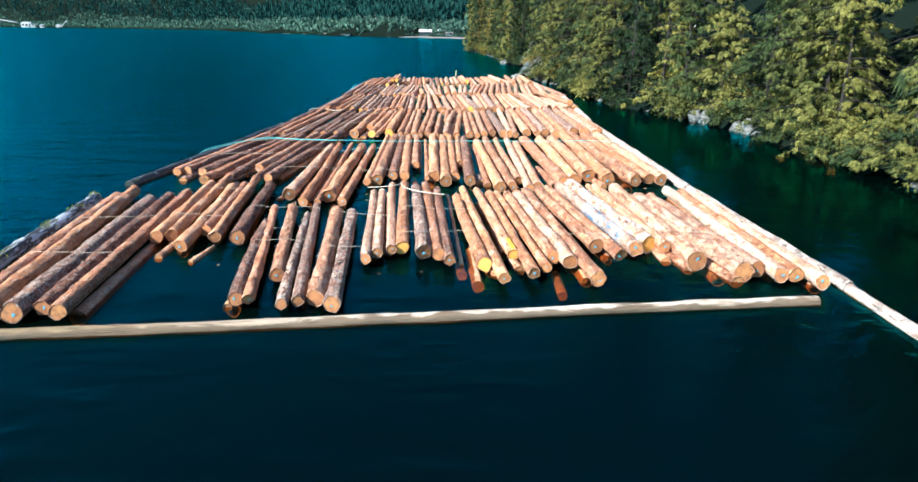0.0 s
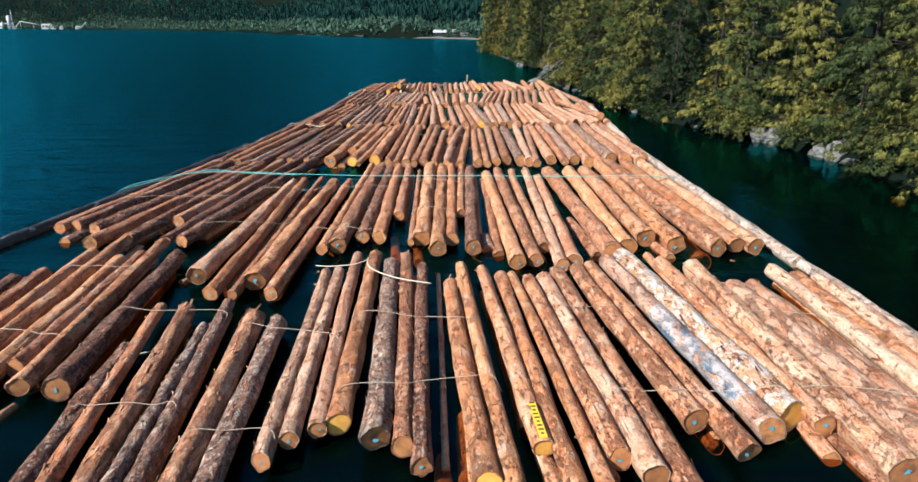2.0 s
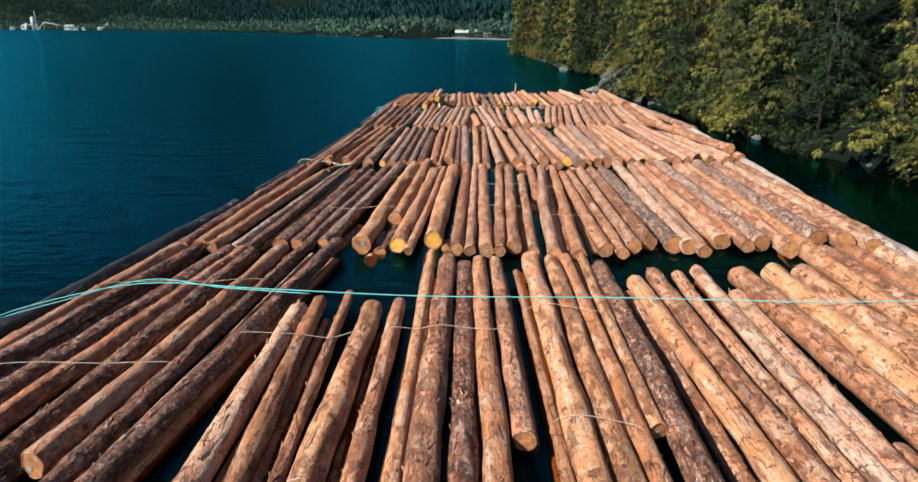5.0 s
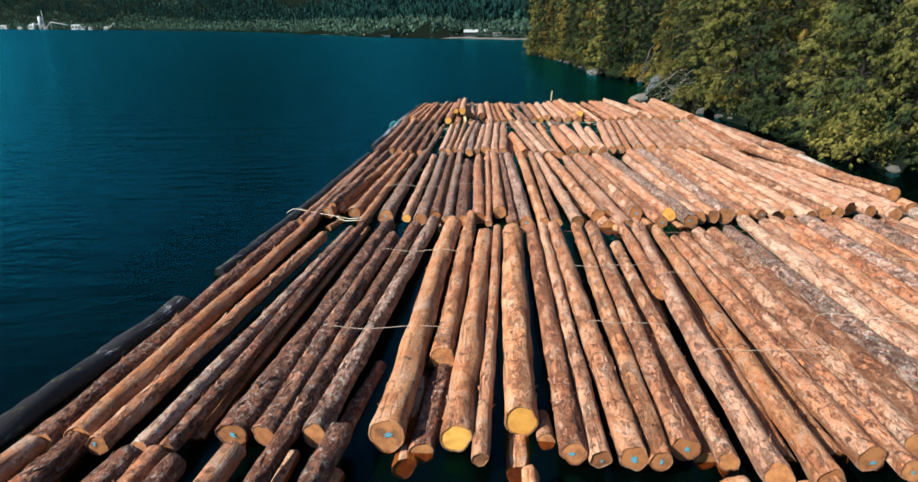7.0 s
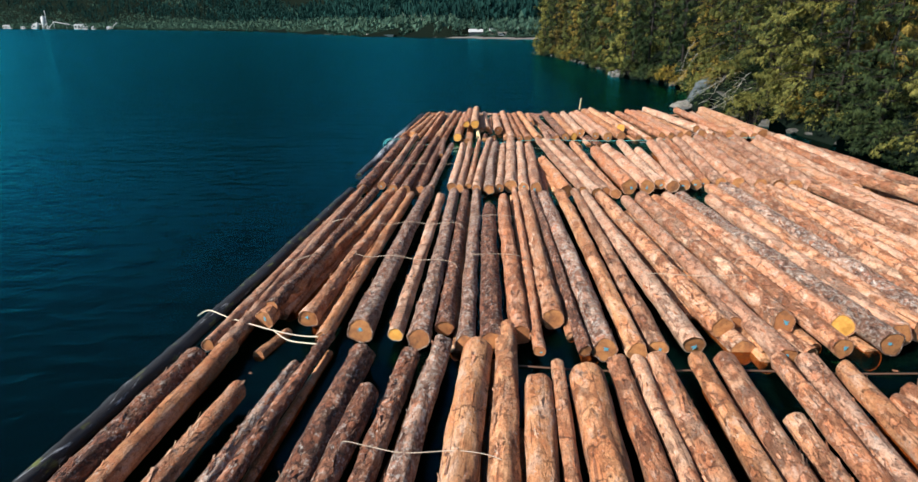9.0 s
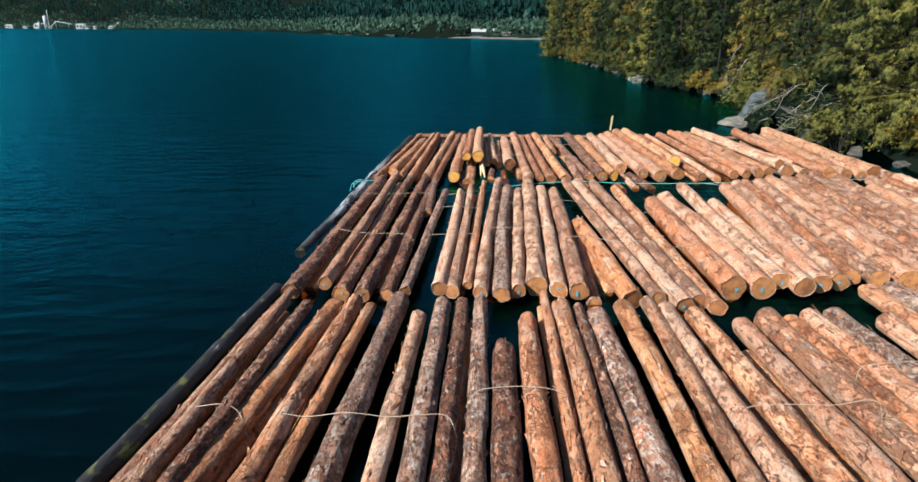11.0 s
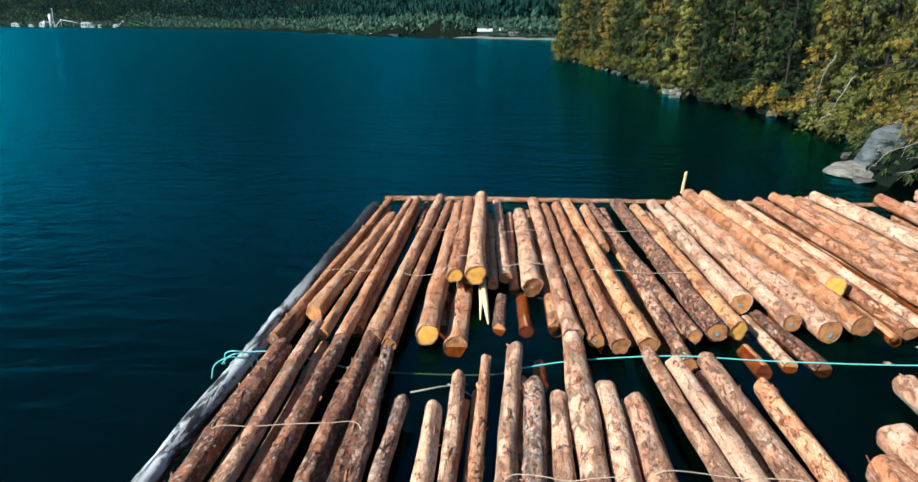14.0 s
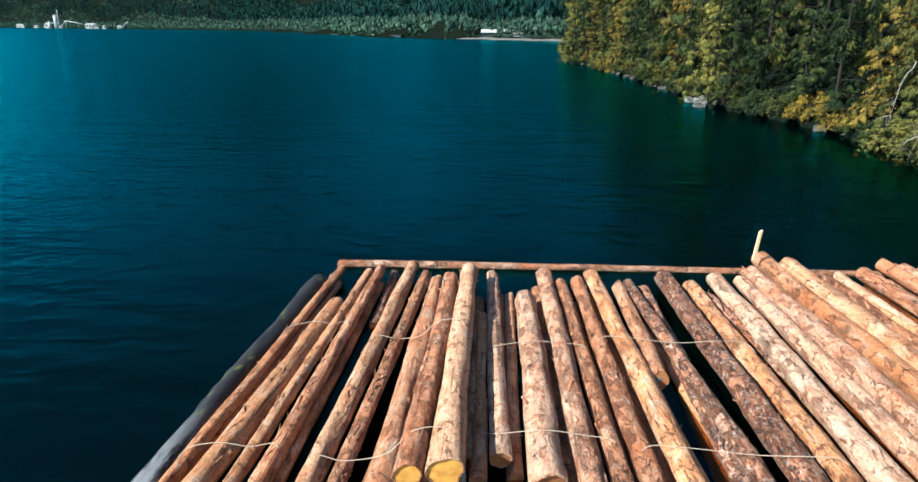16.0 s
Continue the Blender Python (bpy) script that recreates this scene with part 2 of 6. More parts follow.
LOG_LOOKS = {
    "bare": log_material("bare_log_wood", (0.57, 0.285, 0.132), (0.50, 0.180, 0.070), (0.35, 0.130, 0.062), 0.36, 0.04),
    "patchy": log_material("patchy_log_bark", (0.56, 0.285, 0.150), (0.48, 0.165, 0.070), (0.33, 0.118, 0.058), 0.56, 0.14),
    "bark": log_material("rough_log_bark", (0.45, 0.215, 0.12), (0.34, 0.110, 0.048), (0.125, 0.056, 0.038), 0.95, 0.38),
    "pale": log_material("pale_log_wood", (0.60, 0.375, 0.250), (0.53, 0.230, 0.125), (0.38, 0.175, 0.105), 0.44, 0.18),
    "silver": log_material("silver_log_bark", (0.45, 0.30, 0.215), (0.36, 0.150, 0.085), (0.17, 0.090, 0.068), 0.72, 0.62),
    "flaky": log_material("flaking_white_bark", (0.55, 0.33, 0.19), (0.50, 0.20, 0.06), (0.24, 0.11, 0.07), 0.35, 0.3, 11.0, (0.74, 0.69, 0.64)),
    "painted": log_material("painted_log_wood", (0.56, 0.36, 0.26), (0.44, 0.19, 0.11), (0.25, 0.12, 0.08), 0.35, 0.5, 11.0, None, (0.10, 0.22, 0.34)),
}


def cut_wood(name, light, dark, dirt=0.75):
    m, nt, b = mat(name)
    co = placed(nt, (1, 1, 1), False)
    rings = node(nt, "ShaderNodeTexWave", Scale=22.0, Distortion=2.5, Detail=3.0)
    rings.wave_type, rings.rings_direction = "RINGS", "Y"
    nt.links.new(co, rings.inputs["Vector"])
    patch = noisy(nt, placed(nt, (1, 1, 1)), 7.0, 5.0, 0.6)
    base = mixed(nt, maths(nt, "MULTIPLY", rings.outputs["Fac"], 0.45), light, dark)
    base = mixed(nt, ramp(nt, patch, [(0.42, (0, 0, 0)), (0.7, (1, 1, 1))]), base, tuple(0.75 * c for c in dark))
    tone = nt.nodes.new("ShaderNodeObjectInfo").outputs["Random"]
    base = mixed(nt, maths(nt, "MULTIPLY", tone, 0.6), base, tuple(0.8 * c for c in dark))
    stain = ramp(nt, noisy(nt, placed(nt, (1, 1, 1)), 3.2, 5.0, 0.65), [(0.52, (0, 0, 0)), (0.66, (1, 1, 1))])
    base = mixed(nt, maths(nt, "MULTIPLY", stain, dirt), base, (0.11, 0.05, 0.026))
    nt.links.new(base, b.inputs["Base Color"])
    b.inputs["Roughness"].default_value = 0.85
    bumped(nt, b, patch, 0.5, 0.01)
    return m


CUT = cut_wood("cut_wood", (0.52, 0.240, 0.080), (0.32, 0.115, 0.042))
FRESH_CUT = cut_wood("fresh_cut_wood", (0.92, 0.51, 0.11), (0.78, 0.36, 0.06), 0.15)


def plain(name, colour, rough=0.7, spread=0.25, scale=8.0, bump=0.3, depth=0.01, metal=0.0):
    m, nt, b = mat(name)
    n = noisy(nt, placed(nt, (1, 1, 1)), scale, 6.0, 0.6)
    fine = noisy(nt, placed(nt, (1, 1, 1)), scale * 9, 3.0, 0.6)
    both = maths(nt, "ADD", maths(nt, "MULTIPLY", n, 0.7), maths(nt, "MULTIPLY", fine, 0.3))
    nt.links.new(mixed(nt, both, tuple(c * (1 - spread) for c in colour), tuple(min(1, c * (1 + spread)) for c in colour)), b.inputs["Base Color"])
    b.inputs["Roughness"].default_value, b.inputs["Metallic"].default_value = rough, metal
    if bump:
        bumped(nt, b, both, bump, depth)
    return m


PAINT_BLUE = plain("turquoise_spray_paint", (0.10, 0.36, 0.47), 0.6, 0.3, 30, 0)
PAINT_YELLOW = plain("yellow_tag_plastic", (0.72, 0.48, 0.03), 0.5, 0.1, 12, 0)
TAG_PRINT = plain("dark_tag_print", (0.08, 0.06, 0.03), 0.6, 0.1, 12, 0)
ROPE_TEAL = plain("turquoise_rope", (0.13, 0.52, 0.50), 0.8, 0.3, 60, 0.4, 0.005)
ROPE_PALE = plain("bleached_rope", (0.58, 0.50, 0.38), 0.85, 0.2, 60, 0.4, 0.005)
WIRE = plain("dull_strapping", (0.44, 0.36, 0.27), 0.55, 0.3, 40, 0)
CHAIN = plain("rusty_chain", (0.13, 0.07, 0.045), 0.7, 0.4, 25, 0.3, 0.004, 0.4)
STICK = log_material("bleached_boom_wood", (0.50, 0.42, 0.36), (0.40, 0.29, 0.22), (0.16, 0.11, 0.09), 0.50, 0.75, rings=0.0)
STICK_BROWN = log_material("brown_boom_wood", (0.30, 0.15, 0.085), (0.24, 0.09, 0.045), (0.10, 0.05, 0.035), 0.5, rings=0.0)


def front_stick_material():
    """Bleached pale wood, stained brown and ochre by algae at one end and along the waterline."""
    m, nt, b = mat("white_boom_wood")
    even = placed(nt, (1.0, 0.35, 1.0))
    fine = noisy(nt, placed(nt, (6.0, 0.5, 6.0)), 8.0, 6.0, 0.65)
    broad = noisy(nt, even, 2.2, 6.0, 0.62, 0.5)
    base = mixed(nt, fine, (0.30, 0.23, 0.17), (0.60, 0.51, 0.41))
    worn = ramp(nt, broad, [(0.50, (0, 0, 0)), (0.62, (1, 1, 1))])
    base = mixed(nt, maths(nt, "MULTIPLY", worn, 0.7), base, mixed(nt, fine, (0.20, 0.13, 0.075), (0.40, 0.29, 0.19)))
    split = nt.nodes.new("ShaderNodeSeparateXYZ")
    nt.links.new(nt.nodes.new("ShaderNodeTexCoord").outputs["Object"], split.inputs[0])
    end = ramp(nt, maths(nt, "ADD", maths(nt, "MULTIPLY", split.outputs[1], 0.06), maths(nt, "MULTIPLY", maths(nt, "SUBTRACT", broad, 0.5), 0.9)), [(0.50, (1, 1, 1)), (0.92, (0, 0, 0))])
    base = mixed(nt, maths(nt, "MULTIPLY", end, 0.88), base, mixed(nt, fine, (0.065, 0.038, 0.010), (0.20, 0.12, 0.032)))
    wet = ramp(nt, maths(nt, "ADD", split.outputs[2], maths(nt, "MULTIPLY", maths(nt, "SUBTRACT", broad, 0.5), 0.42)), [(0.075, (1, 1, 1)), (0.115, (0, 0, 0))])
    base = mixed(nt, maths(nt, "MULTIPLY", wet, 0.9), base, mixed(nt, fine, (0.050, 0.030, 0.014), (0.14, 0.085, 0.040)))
    crack = ramp(nt, noisy(nt, placed(nt, (3.0, 0.12, 3.0)), 6.0, 4.0, 0.6), [(0.58, (0, 0, 0)), (0.62, (1, 1, 1))])
    base = mixed(nt, maths(nt, "MULTIPLY", crack, 0.6), base, (0.11, 0.07, 0.04))
    nt.links.new(base, b.inputs["Base Color"])
    b.inputs["Roughness"].default_value = 0.75
    bumped(nt, b, maths(nt, "SUBTRACT", maths(nt, "ADD", fine, broad), crack), 0.8, 0.03)
    return m


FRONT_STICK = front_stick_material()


def old_stick_material(name, bleached, span=None):
    """Waterlogged black wood with bleached streaks and moss on its back; span: the stretch that has bleached."""
    m, nt, b = mat(name)
    even = placed(nt, (1.0, 0.4, 1.0))
    n = noisy(nt, even, 4.0, 7.0, 0.65, 0.5)
    base = mixed(nt, noisy(nt, even, 20.0), (0.005, 0.005, 0.005), (0.018, 0.015, 0.014))
    white = ramp(nt, noisy(nt, placed(nt, (1.6, 0.30, 1.6)), 2.6, 7.0, 0.72, 0.6), [(0.64 - 0.2 * bleached, (0, 0, 0)), (0.71 - 0.2 * bleached, (1, 1, 1))])
    if span:
        split = nt.nodes.new("ShaderNodeSeparateXYZ")
        nt.links.new(nt.nodes.new("ShaderNodeTexCoord").outputs["Object"], split.inputs[0])
        along = maths(nt, "MULTIPLY", split.outputs[1], 0.05)
        a, b1, c, d = (0.05 * v for v in span)
        white = maths(nt, "MULTIPLY", white, ramp(nt, along, [(a, (0.1, 0.1, 0.1)), (b1, (1, 1, 1)), (c, (0.9, 0.9, 0.9)), (d, (0, 0, 0))]))
    base = mixed(nt, white, base, mixed(nt, n, (0.20, 0.22, 0.24), (0.55, 0.58, 0.60)))
    moss = ramp(nt, noisy(nt, even, 6.0, 5.0), [(0.60, (0, 0, 0)), (0.68, (1, 1, 1))])
    base = mixed(nt, moss, base, (0.085, 0.095, 0.018))
    nt.links.new(base, b.inputs["Base Color"])
    b.inputs["Roughness"].default_value = 0.6
    bumped(nt, b, n, 0.8, 0.03)
    return m


OLD_STICK = old_stick_material("streaked_boom_wood", 0.76)
MOSSY_STICK = old_stick_material("mossy_boom_wood", 1.0, (2.2, 4.0, 8.0, 11.8))
DARK_STICK = old_stick_material("waterlogged_boom_wood", 0.2)
MOSS = plain("yellow_green_moss", (0.16, 0.17, 0.03), 0.95, 0.5, 40, 0.8, 0.02)


def water_material():
    """Deep green-blue lake water: clear enough to show sunk wood, rippled and glossy."""
    m = bpy.data.materials.new("lake_water")
    m.use_nodes = True
    nt = m.node_tree
    nt.nodes.clear()
    out = nt.nodes.new("ShaderNodeOutputMaterial")
    co = nt.nodes.new("ShaderNodeTexCoord").outputs["Object"]
    def waves(sx, sy, scale, detail):
        mp = nt.nodes.new("ShaderNodeMapping")
        mp.inputs["Scale"].default_value = (sx, sy, 1)
        mp.inputs["Rotation"].default_value = (0, 0, radians(14))
        nt.links.new(co, mp.inputs["Vector"])
        return noisy(nt, mp.outputs["Vector"], scale, detail, 0.55, 0.4)
    high = maths(nt, "ADD", maths(nt, "MULTIPLY", waves(0.30, 1.0, 0.50, 3.0), 0.85), maths(nt, "MULTIPLY", waves(0.6, 1.0, 2.0, 3.0), 0.50))
    # calm water in the lee of the bank
    split = nt.nodes.new("ShaderNodeSeparateXYZ")
    nt.links.new(co, split.inputs[0])
    lee = ramp(nt, maths(nt, "MULTIPLY", split.outputs[0], 0.05), [(0.46, (1, 1, 1)), (0.66, (0.28, 0.28, 0.28))])
    high = maths(nt, "MULTIPLY", high, lee)
    bump = node(nt, "ShaderNodeBump", Strength=0.52, Distance=0.24)
    nt.links.new(high, bump.inputs["Height"])
    gloss = node(nt, "ShaderNodeBsdfGlossy", Roughness=0.15)
    nt.links.new(maths(nt, "MULTIPLY", lee, 0.15), gloss.inputs["Roughness"])
    gloss.inputs["Color"].default_value = (0.042, 0.61, 0.74, 1)
    body = nt.nodes.new("ShaderNodeBsdfDiffuse")
    tone = ramp(nt, waves(0.5, 0.5, 0.05, 4.0), [(0.3, (0.0008, 0.0042, 0.0033)), (0.7, (0.0011, 0.0060, 0.0047))])
    nt.links.new(tone, body.inputs["Color"])
    clear = nt.nodes.new("ShaderNodeBsdfTransparent")
    clear.inputs["Color"].default_value = (0.84, 0.56, 0.32, 1)
    depth = nt.nodes.new("ShaderNodeMixShader")
    depth.inputs[0].default_value = 0.74
    nt.links.new(body.outputs[0], depth.inputs[1])
    nt.links.new(clear.outputs[0], depth.inputs[2])
    facing = node(nt, "ShaderNodeLayerWeight", Blend=0.5)
    nt.links.new(bump.outputs[0], facing.inputs["Normal"])
    mirror = maths(nt, "ADD", 0.02, maths(nt, "MULTIPLY", maths(nt, "POWER", facing.outputs["Facing"], 7.0), 0.98))
    top = nt.nodes.new("ShaderNodeMixShader")
    nt.links.new(mirror, top.inputs[0])
    nt.links.new(depth.outputs[0], top.inputs[1])
    nt.links.new(gloss.outputs[0], top.inputs[2])
    nt.links.new(bump.outputs[0], gloss.inputs["Normal"])
    nt.links.new(top.outputs[0], out.inputs["Surface"])
    return m


WATER = water_material()


def ground_material():
    m, nt, b = mat("shade_dark_ground")
    co = placed(nt, (1, 1, 1), False)
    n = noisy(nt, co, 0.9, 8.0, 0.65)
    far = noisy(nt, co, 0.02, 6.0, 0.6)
    # Near black: the shadow under the foliage is put into the base colour.
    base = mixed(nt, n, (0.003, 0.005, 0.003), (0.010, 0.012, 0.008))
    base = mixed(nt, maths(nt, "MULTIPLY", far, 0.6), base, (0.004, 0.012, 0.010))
    nt.links.new(base, b.inputs["Base Color"])
    b.inputs["Roughness"].default_value = 0.95
    b.inputs["Specular IOR Level"].default_value = 0.0
    bumped(nt, b, n, 0.6, 0.2)
    return m


GROUND = ground_material()
# Almost black: light lost in deep water is put into the bed's colour.
LIGHTLESS_BED = plain("lightless_lake_bed", (0.0001, 0.0007, 0.0007), 0.95, 0.3, 0.5, 0)
LIGHTLESS_BED.node_tree.nodes["Principled BSDF"].inputs["Specular IOR Level"].default_value = 0.0


def rock_material(name, dark, light):
    m, nt, b = mat(name)
    co = placed(nt, (1, 1, 1))
    n = noisy(nt, co, 1.6, 9.0, 0.65, 0.4)
    crack = node(nt, "ShaderNodeTexVoronoi", Scale=1.8)
    crack.feature = "DISTANCE_TO_EDGE"
    nt.links.new(co, crack.inputs["Vector"])
    base = mixed(nt, n, dark, light)
    lines = ramp(nt, crack.outputs["Distance"], [(0.0, (1, 1, 1)), (0.05, (0, 0, 0))])
    base = mixed(nt, maths(nt, "MULTIPLY", lines, 0.06), base, (0.03, 0.028, 0.025))
    beds = noisy(nt, placed(nt, (0.7, 0.7, 3.6)), 1.7, 7.0, 0.7, 0.6)
    base = mixed(nt, ramp(nt, beds, [(0.46, (0, 0, 0)), (0.60, (0.85, 0.85, 0.85))]), base, tuple(0.9 * c for c in dark))
    lichen = ramp(nt, noisy(nt, co, 3.1, 6.0, 0.65), [(0.56, (0, 0, 0)), (0.64, (0.6, 0.6, 0.6))])
    base = mixed(nt, lichen, base, (0.075, 0.072, 0.030))
    nt.links.new(base, b.inputs["Base Color"])
    b.inputs["Roughness"].default_value = 0.9
    bumped(nt, b, maths(nt, "SUBTRACT", maths(nt, "SUBTRACT", n, beds), maths(nt, "MULTIPLY", lines, 0.12)), 0.9, 0.14)
    return m


ROCK = rock_material("shore_rock", (0.020, 0.020, 0.018), (0.15, 0.143, 0.128))
SHELF_ROCK = rock_material("crusted_shelf_rock", (0.06, 0.056, 0.046), (0.30, 0.285, 0.245))
# The bluff's shadowed face: its blue shade is part of the colour.
BLUFF_ROCK = rock_material("shadow_blue_rock", (0.016, 0.024, 0.028), (0.14, 0.165, 0.175))
PALE_ROCK = rock_material("bluff_rock", (0.035, 0.036, 0.035), (0.34, 0.33, 0.31))


def leaf_material(name, stops, clear=0.18):
    m, nt, b = mat(name)
    island = nt.nodes.new("ShaderNodeNewGeometry").outputs["Random Per Island"]
    info = nt.nodes.new("ShaderNodeObjectInfo").outputs["Random"]
    clump = noisy(nt, placed(nt, (1, 1, 1)), 0.7, 3.0)
    mix = maths(nt, "ADD", maths(nt, "MULTIPLY", island, 0.34), maths(nt, "MULTIPLY", clump, 0.42))
    mix = maths(nt, "ADD", mix, maths(nt, "MULTIPLY", info, 0.24))
    base = ramp(nt, mix, stops)
    nt.links.new(base, b.inputs["Base Color"])
    b.inputs["Roughness"].default_value = 0.6
    b.inputs["Specular IOR Level"].default_value = 0.08 if clear > 0.1 else 0.0
    glow = nt.nodes.new("ShaderNodeBsdfTranslucent")
    nt.links.new(base, glow.inputs["Color"])
    both = nt.nodes.new("ShaderNodeMixShader")
    both.inputs[0].default_value = clear
    nt.links.new(b.outputs[0], both.inputs[1])
    nt.links.new(glow.outputs[0], both.inputs[2])
    nt.links.new(both.outputs[0], nt.nodes["Material Output"].inputs["Surface"])
    return m


CEDAR = leaf_material("cedar_sprays", [(0.26, (0.014, 0.027, 0.011)), (0.50, (0.105, 0.110, 0.029)), (0.80, (0.30, 0.258, 0.060))])
HEMLOCK = leaf_material("hemlock_needles", [(0.26, (0.005, 0.014, 0.008)), (0.52, (0.028, 0.046, 0.017)), (0.84, (0.110, 0.128, 0.037))])
RUSTY = leaf_material("browning_cedar_sprays", [(0.26, (0.030, 0.032, 0.011)), (0.52, (0.170, 0.125, 0.028)), (0.80, (0.38, 0.255, 0.050))])
AUTUMN = leaf_material("yellowing_leaves", [(0.25, (0.08, 0.070, 0.016)), (0.55, (0.24, 0.165, 0.028)), (0.85, (0.42, 0.27, 0.040))])
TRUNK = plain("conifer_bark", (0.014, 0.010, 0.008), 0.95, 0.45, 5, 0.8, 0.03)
DEAD = plain("dead_grey_branch", (0.28, 0.26, 0.225), 0.9, 0.3, 10, 0.3, 0.01)
TORN = plain("torn_pale_wood", (0.60, 0.46, 0.26), 0.85, 0.25, 14, 0.4, 0.01)
# Leaf colours lifted towards teal: the haze of distance is painted in.
HAZED_CONIFER = leaf_material("hazed_far_conifers", [(0.25, (0.0080, 0.0290, 0.0260)), (0.75, (0.0160, 0.0480, 0.0410))], 0.05)
HAZED_BROADLEAF = leaf_material("hazed_far_broadleaf", [(0.25, (0.0240, 0.0600, 0.0480)), (0.75, (0.0640, 0.1080, 0.0740))], 0.05)
WHITE_WALL = plain("white_cladding", (0.38, 0.39, 0.39), 0.6, 0.12, 0.3, 0)
GREY_WALL = plain("grey_cladding", (0.34, 0.36, 0.37), 0.6, 0.2, 0.3, 0)
TEAL_ROOF = plain("teal_roof_sheet", (0.07, 0.22, 0.22), 0.5, 0.15, 0.3, 0)
DARK_GLASS = plain("dark_window_glass", (0.02, 0.025, 0.03), 0.15, 0.1, 1, 0)
SAND = plain("pale_beach_gravel", (0.11, 0.107, 0.095), 0.95, 0.25, 0.2, 0)


# ---- building helpers ----
def mesh_of(name, verts, faces, material, smooth=True):
    me = bpy.data.meshes.new(name)
    me.from_pydata(verts, [], faces)
    me.materials.append(material)
    if smooth:
        me.shade_smooth()
    me.update()
    return me


def part(name, bm, material, parent=None, label="", smooth=False):
    """One mesh object from a bmesh, under a thing or a part."""
    me = bpy.data.meshes.new(name)
    bm.normal_update()
    bm.to_mesh(me)
    bm.free()
    me.materials.append(material)
    if smooth:
        me.shade_smooth()
    ob = new(name, me)
    if parent:
        ob.parent = parent
    if label:
        ob["label"] = label
    return ob


def block(bm, x0, x1, y0, y1, z0, z1):
    made = bmesh.ops.create_cube(bm, size=1, matrix=Matrix.Translation(((x0 + x1) / 2, (y0 + y1) / 2, (z0 + z1) / 2)) @ Matrix.Diagonal((x1 - x0, y1 - y0, z1 - z0, 1)))
    return made["verts"]


def tube(points, radii, sides=8, cap=True):
    """Vertices and faces of a round tube along points."""
    pts = [Vector(p) for p in points]
    verts, faces = [], []
    for i, p in enumerate(pts):
        way = (pts[min(i + 1, len(pts) - 1)] - pts[max(i - 1, 0)]).normalized()
        side = way.cross(Vector((0, 0, 1)))
        side = side.normalized() if side.length > 1e-4 else Vector((1, 0, 0))
        up = side.cross(way)
        r = radii[i] if isinstance(radii, (list, tuple)) else radii
        for k in range(sides):
            a = 2 * math.pi * k / sides
            verts.append(p + r * (math.cos(a) * side + math.sin(a) * up))
    for i in range(len(pts) - 1):
        for k in range(sides):
            a, b = i * sides + k, i * sides + (k + 1) % sides
            faces.append((a, b, b + sides, a + sides))
    if cap:
        faces.append(tuple(range(sides - 1, -1, -1)))
        faces.append(tuple(range((len(pts) - 1) * sides, len(pts) * sides)))
    return verts, faces


def tube_part(name, points, radii, material, parent=None, label="", sides=8):
    ob = new(name, mesh_of(name, *tube(points, radii, sides), material))
    if parent:
        ob.parent = parent
    if label:
        ob["label"] = label
    return ob


# ---- the land and the water ----
SHORE_Y = [-200, 0, 24, 33, 40, 45, 50, 58, 66, 76, 83, 86, 89, 94, 98, 103, 110, 119, 124, 140, 157, 172, 184, 192, 200, 214, 260, 340, 600]
SHORE_X = [60, 27, 20.0, 19.3, 19.1, 18.1, 16.0, 14.0, 13.0, 12.4, 11.6, 9.6, 10.4, 13.6, 14.8, 14.6, 13.4, 10.6, 11.6, 10.8, 10.0, 8.6, 6.6, 6.4, 11, 30, 110, 240, 330]
FAR_X = [-3000, -1494, -836, -543, -298, -157, -87, -52, -16, 6, 60, 200, 3000]
FAR_Y = [3100, 2035, 1485, 1185, 915, 635, 495, 445, 405, 375, 350, 335, 330]


def land_height(x, y):
    """Height of the ground: the lake's bed, the steep near bank and the hills across the lake."""
    d = x - np.interp(y, SHORE_Y, SHORE_X)
    bank = np.where(d < 0, -3 + 3.3 * np.clip(1 + d / 3.0, 0, 1) ** 2, 0.3 + 0.9 * np.clip(d, 0, 1.5) + 0.5 * np.clip(d - 1.5, 0, 60))
    bank = np.where(y > 330, -3, bank)
    f = y - np.interp(x, FAR_X, FAR_Y)
    # Left hills raised out of view, to keep bright low sky off the water.
    hill = np.where(f < 0, -3 + 3.2 * np.clip(1 + f / 20, 0, 1), 0.2 + 0.08 * np.clip(f, 0, 60) + 0.26 * np.clip(f - 60, 0, 1500) * (1 + 1.1 * np.clip((-x - 400) / 900, 0, 1)))
    return np.maximum(bank, hill)


